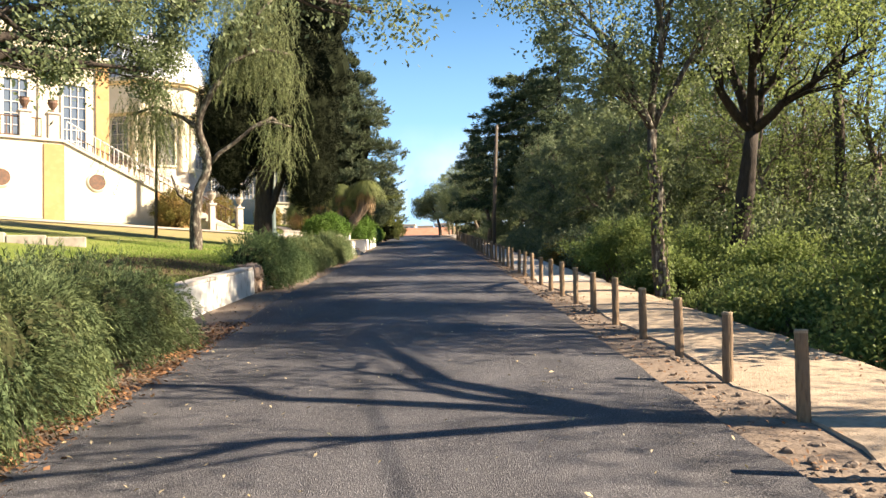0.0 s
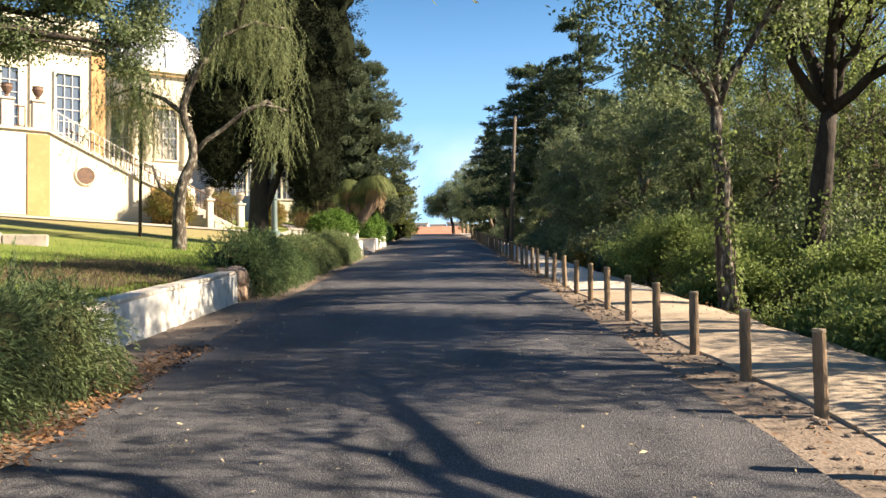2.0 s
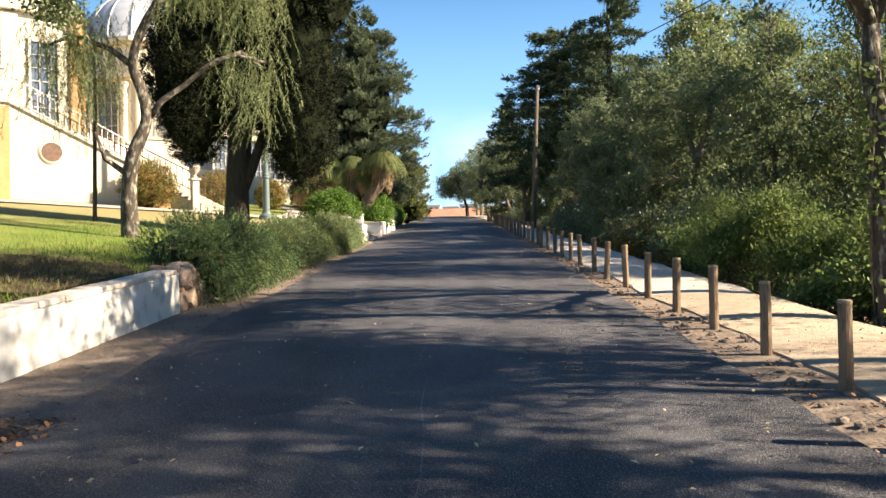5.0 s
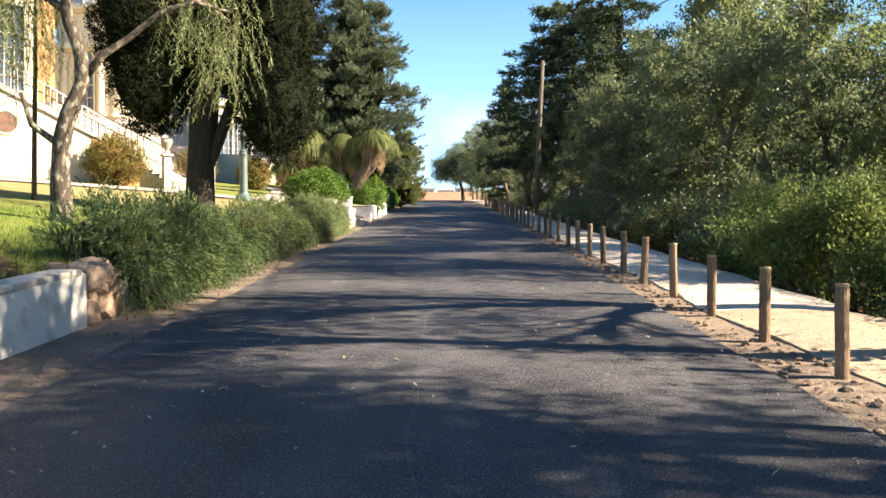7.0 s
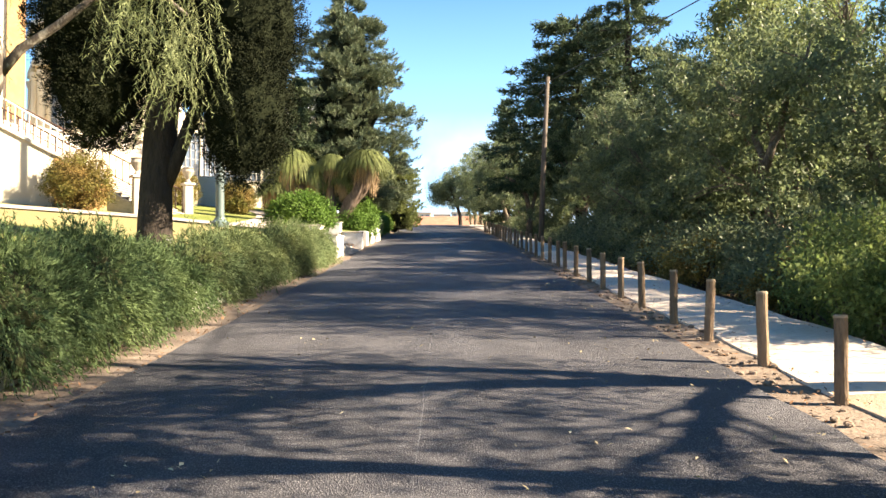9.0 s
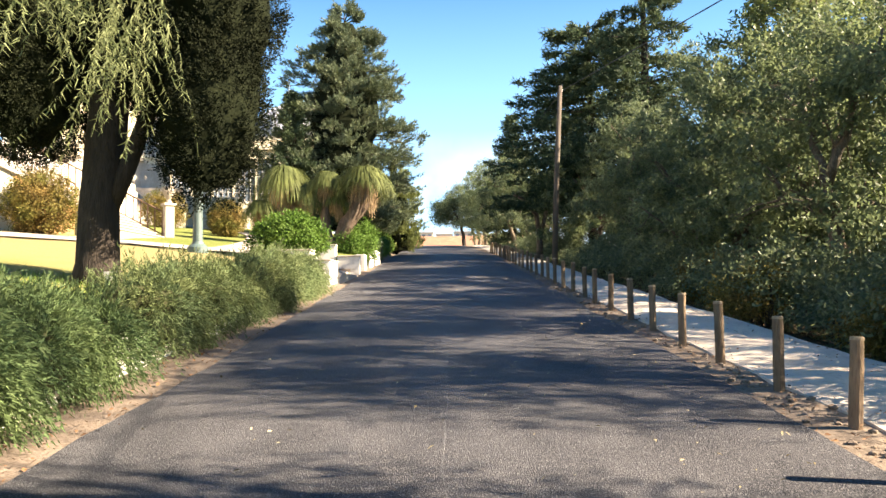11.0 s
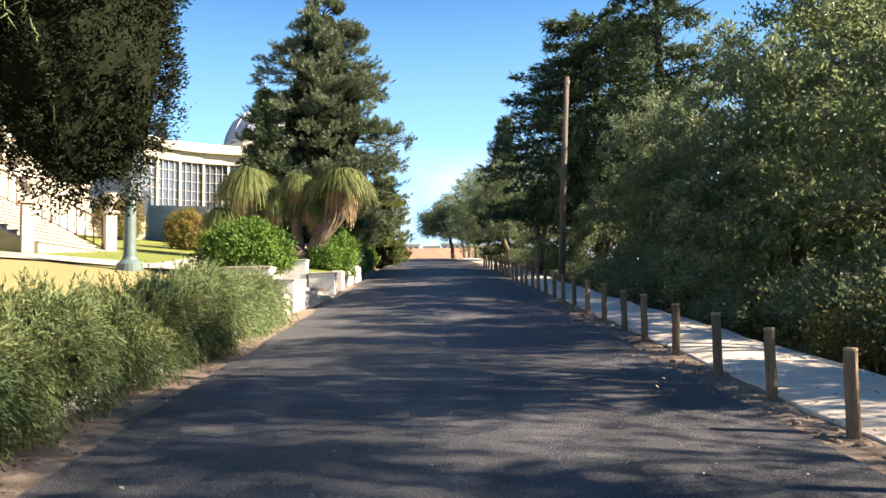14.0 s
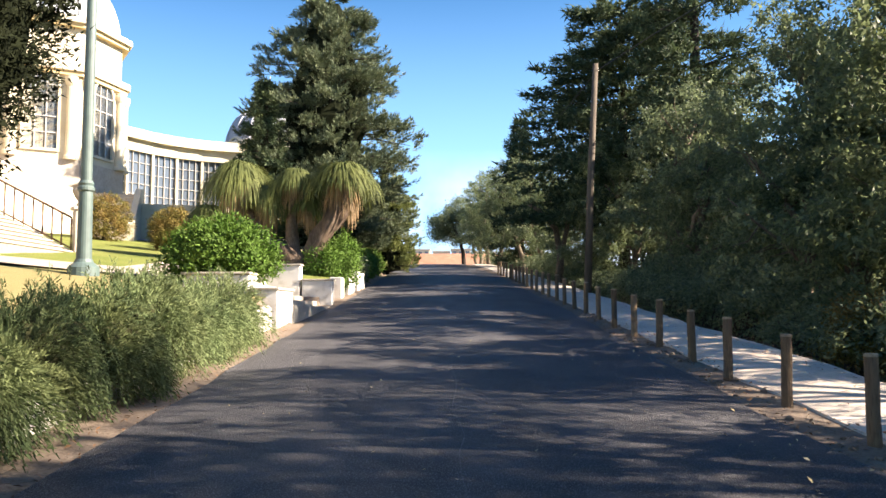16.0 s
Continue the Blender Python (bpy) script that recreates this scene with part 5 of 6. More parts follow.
for x, y in [(15, 56), (17.5, 57.5), (20, 58.5), (22.5, 61), (13, 54), (25, 63), (10.5, 66), (12.5, 68), (14, 71), (9.5, 70), (16.5, 68)]:
    q = copy_thing(under, Matrix.Identity(4))
    q.matrix_basis = pose(x, y, terrain(x, y), 0, 0, wr.uniform(0, 360)) @ Matrix.Diagonal((2.2, 2.2, 2.4, 1))

tiered_conifer("cedar_tree", 6.2, 57.5, 13.0, 5.9, "tall dark cedar with level boughs above the wood", L_CEDAR, wr, terrain(6.2, 57.5), 14, 15, 0.05, 0.26, 0.45, leafn=80, blades=(0.28, 0.08))
tiered_conifer("cedar_tree", 8.0, 53.0, 15.5, 3.2, "tall dark conifer with an open top", L_CEDAR, wr, terrain(8, 53), 15, 7, 0.0, 0.35, 0.55, leafn=50, blades=(0.28, 0.08))
tiered_conifer("spire_conifer", 3.6, 80.0, 11.5, 2.0, "narrow pointed conifer above the wood", L_CEDAR, wr, terrain(3.6, 80), 20, 8, 0.05, 0.1, 0.9, leafn=34, blades=(0.26, 0.08))
broad_tree("crest_tree", -0.2, 104.0, "broad tree leaning over the crest of the road", 7, 0.25, [(-1.6, 0, 5.0, 2.0, 2.0, 1.6), (0.4, 0, 5.6, 2.2, 2.0, 1.8), (-2.8, 0, 3.6, 1.5, 1.5, 1.1), (1.8, 0, 3.8, 1.8, 1.8, 1.6), (-1.4, 0.5, 3.5, 1.8, 2.0, 1.2)], L_DARK, M_BARK_DARK, wr, 1300, 24, 0.25, 0.15, 0.09, (-0.4, 0), 0.4)

# pale leaning trunk under the far canopy
t = thing("dead_tree", 3.4, 58.0, terrain(3.4, 58), "pale curved bare trunk under the canopy", "tree")
bm = bmesh.new()
tube(bm, [(0, 0, -0.2), (0.1, 0, 1.2), (-0.1, 0, 2.4), (-0.8, 0, 3.2), (-1.3, 0, 3.5)], [0.2, 0.16, 0.13, 0.1, 0.06], 8, 0.2)
tube(bm, [(0.1, 0, 1.2), (0.4, 0, 2.4), (0.5, 0, 3.6)], [0.12, 0.1, 0.06], 7, 0.2)
part("trunk", bm, M_BARK_PALE, t, smooth=True)

for x, y, r, h in [(4.95, 26.6, 0.8, 1.0), (4.8, 35.4, 0.8, 1.1), (4.75, 31.0, 0.7, 0.9)]:
    shrub("bronze_shrub", x, y, "bronze-brown twiggy shrub at the wood edge", [(0, 0, h * 0.5, r, r, h * 0.5), (0.2, -0.3, h * 0.8, r * 0.6, r * 0.6, h * 0.4)], L_TOPIARY, wr, 300, 20, 0.1, 0.07, 0.03, group="footpath shrubs", stems=14, loose=True)
t = thing("dead_branch", 4.6, 37.9, terrain(4.6, 37.9), "pale dead branch leaning out of the wood", "branch")
bm = bmesh.new()
tube(bm, [(-0.75, -0.3, 2.75), (-0.2, -0.1, 2.35), (0.45, 0.2, 1.95), (1.2, 0.5, 1.2), (1.6, 0.6, -0.1)], [0.012, 0.022, 0.03, 0.04, 0.05], 6, 0.2)
tube(bm, [(-0.1, -0.05, 2.3), (-0.3, 0.0, 2.0), (-0.6, 0.05, 1.9)], [0.015, 0.012, 0.005], 5)
part("wood", bm, M_BARK_PALE, t, smooth=True)

# ---- utility pole and cables ----
px_, py_ = 3.12, 48.7
t = thing("utility_pole", px_, py_, grade(py_), "tall grey timber utility pole, slightly leaning", "utility pole")
bm = bmesh.new()
tube(bm, [(0, 0, -0.3), (0.15, 0, 3.5), (0.38, 0, 7.45)], [0.13, 0.115, 0.09], 10, 0.05)
part("shaft", bm, M_POLE, t, smooth=True)
part("insulator", lathe([(0.02, 0), (0.035, 0.03), (0.03, 0.1), (0.01, 0.12)], 8, (0.45, 0, 7.2)), M_WHITE, t)


def cable(name, p0, p1, sag, label):
    bm = bmesh.new()
    p0, p1 = Vector(p0), Vector(p1)
    pts = [p0.lerp(p1, i / 14) - Vector((0, 0, sag * math.sin(math.pi * i / 14))) for i in range(15)]
    tube(bm, pts, [0.016] * 15, 6)
    tagged(part(name, bm, M_CABLE), label, "cable")


ptop = (px_ + 0.45, py_, grade(py_) + 7.25)
cable("overhead_cable", ptop, (8.6, 0.0, 5.0), 0.0, "black overhead cable strung from the utility pole")
cable("overhead_cable", ptop, (0.5, 84.0, grade(84) + 5.5), 0.6, "thin overhead cable running up the lane")


# ---- palace: stair wall and terrace ----
def frame_wall(p0, p1):
    """Pose with x along the wall from p0 to p1, y to its back."""
    d = Vector((p1[0] - p0[0], p1[1] - p0[1]))
    return math.degrees(math.atan2(d.y, d.x)), d.length


TERRACE = 8.55
P_A, P_B = (-26.0, 30.6), (-17.75, 37.1)     # flat stretch
P_C = (-13.7, 40.35)                         # lower end of the sloped stretch
ang, len_flat = frame_wall(P_A, P_B)
_, len_slope = frame_wall(P_B, P_C)
palace = thing("palace", P_B[0], P_B[1], 0, "cream and ochre palace terrace with sloping stair wall", "building", rz=ang)


def prism(pts, y0, y1):
    """An upright slab from a side profile in x and z."""
    bm = bmesh.new()
    A = [bm.verts.new((x, y0, z)) for x, z in pts]
    B = [bm.verts.new((x, y1, z)) for x, z in pts]
    bm.faces.new(A)
    bm.faces.new(B[::-1])
    for i in range(len(pts)):
        j = (i + 1) % len(pts)
        bm.faces.new((A[i], B[i], B[j], A[j]))
    return bm


zb = lambda s: lawn(P_B[0] + math.cos(radians(ang)) * s, P_B[1] + math.sin(radians(ang)) * s) - 0.3
END_Z = 6.2
part("wall", prism([(-len_flat, zb(-len_flat)), (0.0, zb(0)), (0.0, TERRACE), (-len_flat, TERRACE)], 0.0, 0.4), M_RENDER, palace)
part("stair_wall", prism([(0.004, zb(0)), (len_slope - 0.75, zb(len_slope)), (len_slope - 0.75, END_Z + 0.25), (0.004, TERRACE)], 0.0, 0.4), M_RENDER, palace)
part("pilaster", boxed(-0.85, 0.05, -0.06, 0.3, zb(0), TERRACE - 0.12, 0.02), M_OCHRE, palace, "ochre painted pilaster")
part("pilaster", prism([(len_slope - 0.8, zb(len_slope)), (len_slope + 0.9, zb(len_slope + 1)), (len_slope + 0.9, END_Z - 0.55), (len_slope - 0.8, END_Z + 0.2)], -0.05, 0.42), M_OCHRE, palace, "ochre painted stair end")
part("coping", prism([(0.0, TERRACE + 0.002), (len_slope + 0.9, END_Z - 0.55 + 0.012), (len_slope + 0.9, END_Z - 0.43), (0.0, TERRACE + 0.12)], -0.1, 0.5), M_STONE, palace)
part("coping", boxed(-len_flat, -0.002, -0.12, 0.52, TERRACE + 0.002, TERRACE + 0.13, 0.01), M_STONE, palace)
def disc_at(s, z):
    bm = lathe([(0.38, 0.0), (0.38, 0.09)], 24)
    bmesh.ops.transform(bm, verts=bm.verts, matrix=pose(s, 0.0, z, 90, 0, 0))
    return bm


# rimmed dark discs paint in shadow marks on the wall; nothing opens here
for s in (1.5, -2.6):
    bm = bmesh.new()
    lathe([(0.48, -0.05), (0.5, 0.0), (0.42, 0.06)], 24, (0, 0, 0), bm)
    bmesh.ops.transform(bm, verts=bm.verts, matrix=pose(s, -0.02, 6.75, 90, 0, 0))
    part("roundel_frame", bm, M_RENDER, palace, "round cream rim around the painted shadow")
    part("roundel", disc_at(s, 6.75), M_IRON, palace, "dark disc painted for a shadow on the wall")


def railing(parent, pts, step, height, mat, name="railing_bar"):
    """Upright bars with a rail along a sloped line, in the parent's space."""
    p0, p1 = Vector(pts[0]), Vector(pts[1])
    n = int((p1 - p0).length / step)
    bm = bmesh.new()
    tube(bm, [p0 + Vector((0, 0, height)), p1 + Vector((0, 0, height))], [0.035, 0.035], 6)
    tube(bm, [p0 + Vector((0, 0, 0.1)), p1 + Vector((0, 0, 0.1))], [0.025, 0.025], 6)
    part("rail", bm, mat, parent)
    bm = lathe([(0.022, 0.0), (0.03, 0.2 * height), (0.022, 0.25 * height), (0.022, 0.75 * height), (0.03, 0.8 * height), (0.022, height)], 6)
    me = bpy.data.meshes.new(name)
    bm.to_mesh(me)
    bm.free()
    me.materials.append(mat)
    for i in range(n + 1):
        b = new(name, me)
        b.parent = parent
        b.location = p0.lerp(p1, i / n)


railing(palace, [(0.2, 0.2, TERRACE + 0.1), (len_slope + 0.6, 0.2, END_Z - 0.4)], 0.24, 0.95, M_IRON_PALE)
railing(palace, [(-len_flat, 0.2, TERRACE + 0.12), (-0.9, 0.2, TERRACE + 0.12)], 0.24, 0.95, M_IRON)


def urn_pedestal(x, y, z, label, h=1.15, half=0.24, urn=M_IRON):
    t = thing("urn_pedestal", x, y, z, label, "urn", "stone urns", rz=ang)
    part("pedestal", boxed(-half, half, -half, half, 0, h, 0.03), M_STONE, t)
    part("cornice", boxed(-half - 0.06, half + 0.06, -half - 0.06, half + 0.06, h + 0.002, h + 0.1, 0.02), M_STONE, t)
    part("urn", lathe([(0.12, h + 0.1), (0.1, h + 0.18), (0.06, h + 0.24), (0.16, h + 0.38), (0.24, h + 0.55), (0.2, h + 0.66), (0.24, h + 0.7), (0.05, h + 0.72)], 14), urn, t, "turned urn")


for s in (-0.4, -1.6):
    urn_pedestal(P_B[0] + math.cos(radians(ang)) * s - 0.13, P_B[1] + math.sin(radians(ang)) * s + 0.16, TERRACE + 0.13, "stone pedestal with a dark urn on the terrace")
urn_pedestal(-11.6, 45.3, lawn(-11.6, 45.3) - 0.02, "stone newel with a small urn at the stair foot", 1.2, 0.17, M_STEP)
urn_pedestal(-11.9, 40.9, lawn(-11.9, 40.9) - 0.02, "stone newel with urn at the stair foot", 1.3, 0.15, M_STEP)

# great stair up to the terrace
stair = thing("palace_stair", -12.0, 43.1, lawn(-12.0, 43.1), "broad pale stone stair climbing to the terrace", "stair")
rise = (TERRACE - lawn(-12.0, 43.1)) / 25
for i in range(25):
    x1 = 0.3 - 0.29 * i
    # body darker than its tread, so the colour draws the shade on the riser
    part("step", boxed(x1 - 0.55, x1, -2.0 - 0.0 * i, 2.0, -0.4 + rise * i, rise * (i + 1) - 0.045, 0.0), M_STEP, stair)
    part("tread", boxed(x1 - 0.34, x1 + 0.04, -2.0, 2.0, rise * (i + 1) - 0.043, rise * (i + 1), 0.012), M_STONE, stair)
railing(stair, [(0.2, 2.1, rise), (-6.9, 2.1, rise * 25)], 0.3, 0.95, M_IRON)
railing(stair, [(-1.0, -2.1, rise * 4), (-6.9, -2.1, rise * 25)], 0.3, 0.95, M_IRON)
bm = bmesh.new()
A = prism([(0.2, -0.6), (0.2, 0.18), (-7.0, rise * 25 + 0.05), (-7.0, -0.6)], 2.0, 2.25)
part("stringer", A, M_STONE, stair)
part("stringer", prism([(0.0, -0.6), (0.0, 0.18), (-7.0, rise * 25 + 0.05), (-7.0, -0.6)], -2.25, -2.0), M_STONE, stair)

# terrace slab
bm = bmesh.new()
vs = [(-18.4, 37.3), (-26.2, 31.1), (-60, 31.1), (-60, 80), (-24, 80), (-18.9, 60)]
A = [bm.verts.new((x, y, TERRACE - 1.2)) for x, y in vs]
B = [bm.verts.new((x, y, TERRACE)) for x, y in vs]
bm.faces.new(A)
bm.faces.new(B)
for i in range(len(vs)):
    j = (i + 1) % len(vs)
    bm.faces.new((A[i], A[j], B[j], B[i]))
tagged(part("terrace_floor", bm, M_STONE), "pale stone terrace floor of the palace", "terrace", kind="structure")
part("retaining_wall", boxed(-0.2, 0.2, 0, 14, -3.5, 0.3, 0.0), M_RENDER, thing("terrace_wall", -18.9, 45.4, TERRACE, "cream terrace retaining wall", "wall"))


# ---- palace: main body and windows ----
def sash(parent, x, y, z, w, h, arched=False, rz=0):
    """A tall window: frame, bars and panes set into a face that looks to -y."""
    f = new("window")
    f.parent = parent
    f.matrix_basis = pose(x, y, z, 0, 0, rz)
    bm = bmesh.new()
    box(bm, -w / 2 - 0.12, -w / 2, -0.1, 0.06, 0, h)
    box(bm, w / 2, w / 2 + 0.12, -0.1, 0.06, 0, h)
    box(bm, -w / 2 - 0.12, w / 2 + 0.12, -0.1, 0.06, -0.14, -0.002)
    if arched:
        pts = [(math.cos(math.pi * k / 12) * (w / 2 + 0.06), math.sin(math.pi * k / 12) * (w / 2 + 0.06)) for k in range(13)]
        tube(bm, [(px, -0.03, h + pz) for px, pz in pts], [0.09] * 13, 6)
    else:
        box(bm, -w / 2 - 0.12, w / 2 + 0.12, -0.1, 0.06, h + 0.002, h + 0.14)
    part("frame", bm, M_RENDER, f)
    bm = bmesh.new()
    cols, rows_ = 3, max(3, int(h / 0.7))
    for c in range(1, cols):
        box(bm, -w / 2 + w * c / cols - 0.025, -w / 2 + w * c / cols + 0.025, -0.05, 0.0, 0, h + (w * 0.4 if arched else 0))
    for r in range(1, rows_ + (1 if arched else 0)):
        box(bm, -w / 2, w / 2, -0.045, -0.005, h * r / rows_ - 0.025, h * r / rows_ + 0.025)
    part("glazing_grid", bm, M_IRON_PALE, f)
    bm = bmesh.new()
    if arched:
        out_ = [(-w / 2, 0), (w / 2, 0)] + [(math.cos(math.pi * k / 12) * w / 2, h + math.sin(math.pi * k / 12) * w / 2) for k in range(13)]
    else:
        out_ = [(-w / 2, 0), (w / 2, 0), (w / 2, h), (-w / 2, h)]
    bm.faces.new([bm.verts.new((px, 0.02, pz)) for px, pz in out_])
    part("pane", bm, M_GLASS, f)
    return f


def column(parent, x, y, z, h, r=0.28):
    part("column", lathe([(r * 1.4, 0), (r * 1.4, 0.15), (r * 1.1, 0.25), (r, 0.35), (r * 0.88, h - 0.5), (r * 1.1, h - 0.42), (r * 1.4, h - 0.2), (r * 1.4, h)], 14, (x, y, z)), M_RENDER, parent)


body = thing("palace_wing", -21.5, 50.0, TERRACE, "cream palace wing with tall windows and ochre pilasters", "building", rz=ang)
part("wall", boxed(-26, 0, 0, 9, 0.002, 8.6), M_RENDER, body)
part("plinth", boxed(-26.06, 0.06, -0.08, 9.06, 0.003, 0.9, 0.02), M_OCHRE, body, "ochre plinth")
part("cornice", boxed(-26.4, 0.4, -0.4, 9.4, 7.3, 7.7, 0.04), M_RENDER, body)
part("parapet", boxed(-26.1, 0.1, -0.1, 9.1, 8.602, 9.2, 0.03), M_RENDER, body)
for i in range(7):
    x = -1.6 - 3.3 * i
    sash(body, x, -0.03, 1.6, 1.3, 4.2)
    part("pilaster", boxed(x + 1.25, x + 2.05, -0.14, 0.0, 0.9, 7.2, 0.02), M_OCHRE if i % 2 == 0 else M_RENDER, body)
for i in range(4):
    column(body, -6.0 - 1.2 * i, -1.4, 0.0, 6.6, 0.3)
part("entablature", boxed(-10.4, -5.2, -1.9, -0.02, 6.6, 7.28, 0.03), M_RENDER, body)


# ---- domed corner pavilion ----
def octagon(r, z0, z1, bm=None, rot=22.5):
    bm = bm or bmesh.new()
    A = [bm.verts.new((r * math.cos(radians(rot + 45 * k)), r * math.sin(radians(rot + 45 * k)), z0)) for k in range(8)]
    B = [bm.verts.new((r * math.cos(radians(rot + 45 * k)), r * math.sin(radians(rot + 45 * k)), z1)) for k in range(8)]
    bm.faces.new(A[::-1])
    bm.faces.new(B)
    for k in range(8):
        bm.faces.new((A[k], A[(k + 1) % 8], B[(k + 1) % 8], B[k]))
    return bm


def pavilion(x, y, z, r, h1, h2, label, rz=0, lead=M_DOME):
    t = thing("domed_pavilion", x, y, z, label, "building", rz=rz)
    part("wall", octagon(r, -3.0, h1), M_RENDER, t)
    part("plinth", octagon(r + 0.1, -3.0, 0.5), M_STONE, t)
    part("lower_cornice", octagon(r + 0.35, h1 + 0.002, h1 + 0.35), M_RENDER, t)
    part("lower_band", octagon(r + 0.2, h1 - 0.22, h1 - 0.002), M_BUFF, t, "buff moulding")
    part("attic", octagon(r * 0.97, h1 + 0.352, h2), M_RENDER, t)
    part("upper_cornice", octagon(r + 0.4, h2 + 0.002, h2 + 0.3), M_RENDER, t)
    part("upper_band", octagon(r + 0.2, h2 - 0.2, h2 - 0.002), M_BUFF, t, "buff moulding")
    dome = [(r * 0.93 * math.cos(a_), h2 + 0.3 + r * 0.95 * math.sin(a_)) for a_ in np.linspace(0, 1.5, 12)]
    part("dome", lathe([(r * 0.95, h2 + 0.3)] + dome, 32), lead, t, "grey lead dome", smooth=True)
    for k in range(16):
        bm = bmesh.new()
        tube(bm, [(q * 1.005 * math.cos(k * math.pi / 8), q * 1.005 * math.sin(k * math.pi / 8), zz_) for q, zz_ in dome], [0.06] * len(dome), 5)
        part("rib", bm, lead, t)
    part("finial", lathe([(0.3, h2 + 0.3 + r * 0.94), (0.25, h2 + 0.7 + r * 0.94), (0.06, h2 + 0.9 + r * 0.94), (0.03, h2 + 2.6 + r * 0.94)], 10), M_DOME, t)
    ap = r * math.cos(math.pi / 8)
    for k in range(8):
        a_ = 45 * k
        bm = bmesh.new()
        wv_ = radians(a_)
        f = sash(t, math.cos(wv_) * (ap + 0.02), math.sin(wv_) * (ap + 0.02), 1.0, 1.5, 3.2, True, a_ + 90)
        for s in (-1, 1):
            ox = s * r * 0.29
            cxx, cyy = math.cos(wv_) * (ap + 0.12) - math.sin(wv_) * ox, math.sin(wv_) * (ap + 0.12) + math.cos(wv_) * ox
            column(t, cxx, cyy, 0.5, h1 - 0.8, 0.22)
    return t


pavilion(-23.8, 65.0, 10.2, 4.6, 5.0, 7.5, "cream domed corner pavilion with buff mouldings", 33)
pavilion(-14.6, 80.0, 10.15, 3.3, 3.4, 4.4, "far grey-domed pavilion behind the glazed gallery", 10, M_SLATE)

# ---- curved glazed gallery ----
gallery = thing("glazed_gallery", 0, 0, 0, "curved cream gallery with tall multi-paned windows", "building")
line = smooth_line([(-20.2, 66.0), (-18.8, 69.0), (-16.6, 71.2), (-13.6, 72.4), (-10, 73.0)], 2)
ZG0, ZG1, ZG2, ZG3 = 7.0, 9.1, 12.3, 13.3
for i in range(len(line) - 1):
    (xa, ya), (xb, yb) = line[i], line[i + 1]
    aa, ll = frame_wall((xa, ya), (xb, yb))
    M = pose(xa, ya, 0, 0, 0, aa)

    def bay(name, bm, mat, label=""):
        bmesh.ops.transform(bm, verts=bm.verts, matrix=M)
        return part(name, bm, mat, gallery, label)

    bay("base_wall", boxed(0, ll, -0.1, 0.3, ZG0, ZG1), M_RENDER)
    bay("sill", boxed(-0.02, ll + 0.02, -0.2, 0.3, ZG1 + 0.002, ZG1 + 0.14), M_STONE)
    bay("pier", boxed(-0.07, 0.07, -0.06, 0.2, ZG1 + 0.142, ZG2), M_RENDER)
    bay("frieze", boxed(0, ll, -0.12, 0.3, ZG2 + 0.002, ZG3 - 0.35), M_RENDER)
    bay("cornice", boxed(-0.03, ll + 0.03, -0.45, 0.4, ZG3 - 0.348, ZG3 - 0.1), M_RENDER)
    bay("parapet", boxed(0, ll, -0.1, 0.2, ZG3 - 0.098, ZG3 + 0.3), M_RENDER)
    bay("roof", boxed(0, ll, 0.2, 4.0, ZG3 - 0.09, ZG3 + 0.1), M_DOME)
    bm = bmesh.new()
    for c in range(1, 4):
        box(bm, ll * c / 4 - 0.014, ll * c / 4 + 0.014, 0.04, 0.12, ZG1 + 0.144, ZG2)
    for r in range(1, 5):
        z = ZG1 + 0.14 + (ZG2 - ZG1 - 0.14) * r / 5
        box(bm, 0.12, ll - 0.0, 0.05, 0.11, z - 0.012, z + 0.012)
    bay("glazing_grid", bm, M_IRON_PALE)
    bay("pane", boxed(0.1, ll, 0.13, 0.145, ZG1 + 0.15, ZG2), M_GLASS)
    bay("back_wall", boxed(0, ll, 3.6, 3.8, ZG0, ZG3), M_RENDER)

# steps and sloped wall in front of the pavilion
t = thing("pavilion_steps", -18.2, 58.5, lawn(-18.2, 58.5) - 0.1, "broad grey stone steps up to the pavilion", "stair", rz=18)
for i in range(13):
    part("step", boxed(-2.2, 2.2, 0.34 * i, 6.0, -0.6 + 0.2 * i, 0.2 * (i + 1), 0.015), M_STONE, t)
bm = prism([(0.0, -0.8), (6.0, -0.8), (6.0, 3.1), (4.2, 2.9), (0.0, 0.7)], -2.5, -2.22)
bmesh.ops.transform(bm, verts=bm.verts, matrix=pose(0, 0, 0, 0, 0, 90))
part("cheek", bm, M_RENDER, t)
part("side_wall", boxed(2.5, 5.5, 4.5, 4.8, -1.0, 2.2, 0.02), M_RENDER, t)

# ---- far roof beyond the crest ----
far = thing("far_house", -1.5, 146.0, 5.8, "long low house with a terracotta roof beyond the crest", "building")
part("wall", boxed(-14, 12, 0, 8, -3, 4.2), M_RENDER, far)
bm = bmesh.new()
pts = [(-14.6, -0.8, 4.2), (12.6, -0.8, 4.2), (12.6, 4, 6.3), (-14.6, 4, 6.3), (12.6, 8.8, 4.2), (-14.6, 8.8, 4.2)]
v = [bm.verts.new(p) for p in pts]
for f in ((0, 1, 2, 3), (3, 2, 4, 5), (0, 3, 5), (1, 4, 2), (0, 5, 4, 1)):
    bm.faces.new([v[i] for i in f])
part("roof", bm, M_TILE, far, "terracotta tiled roof")

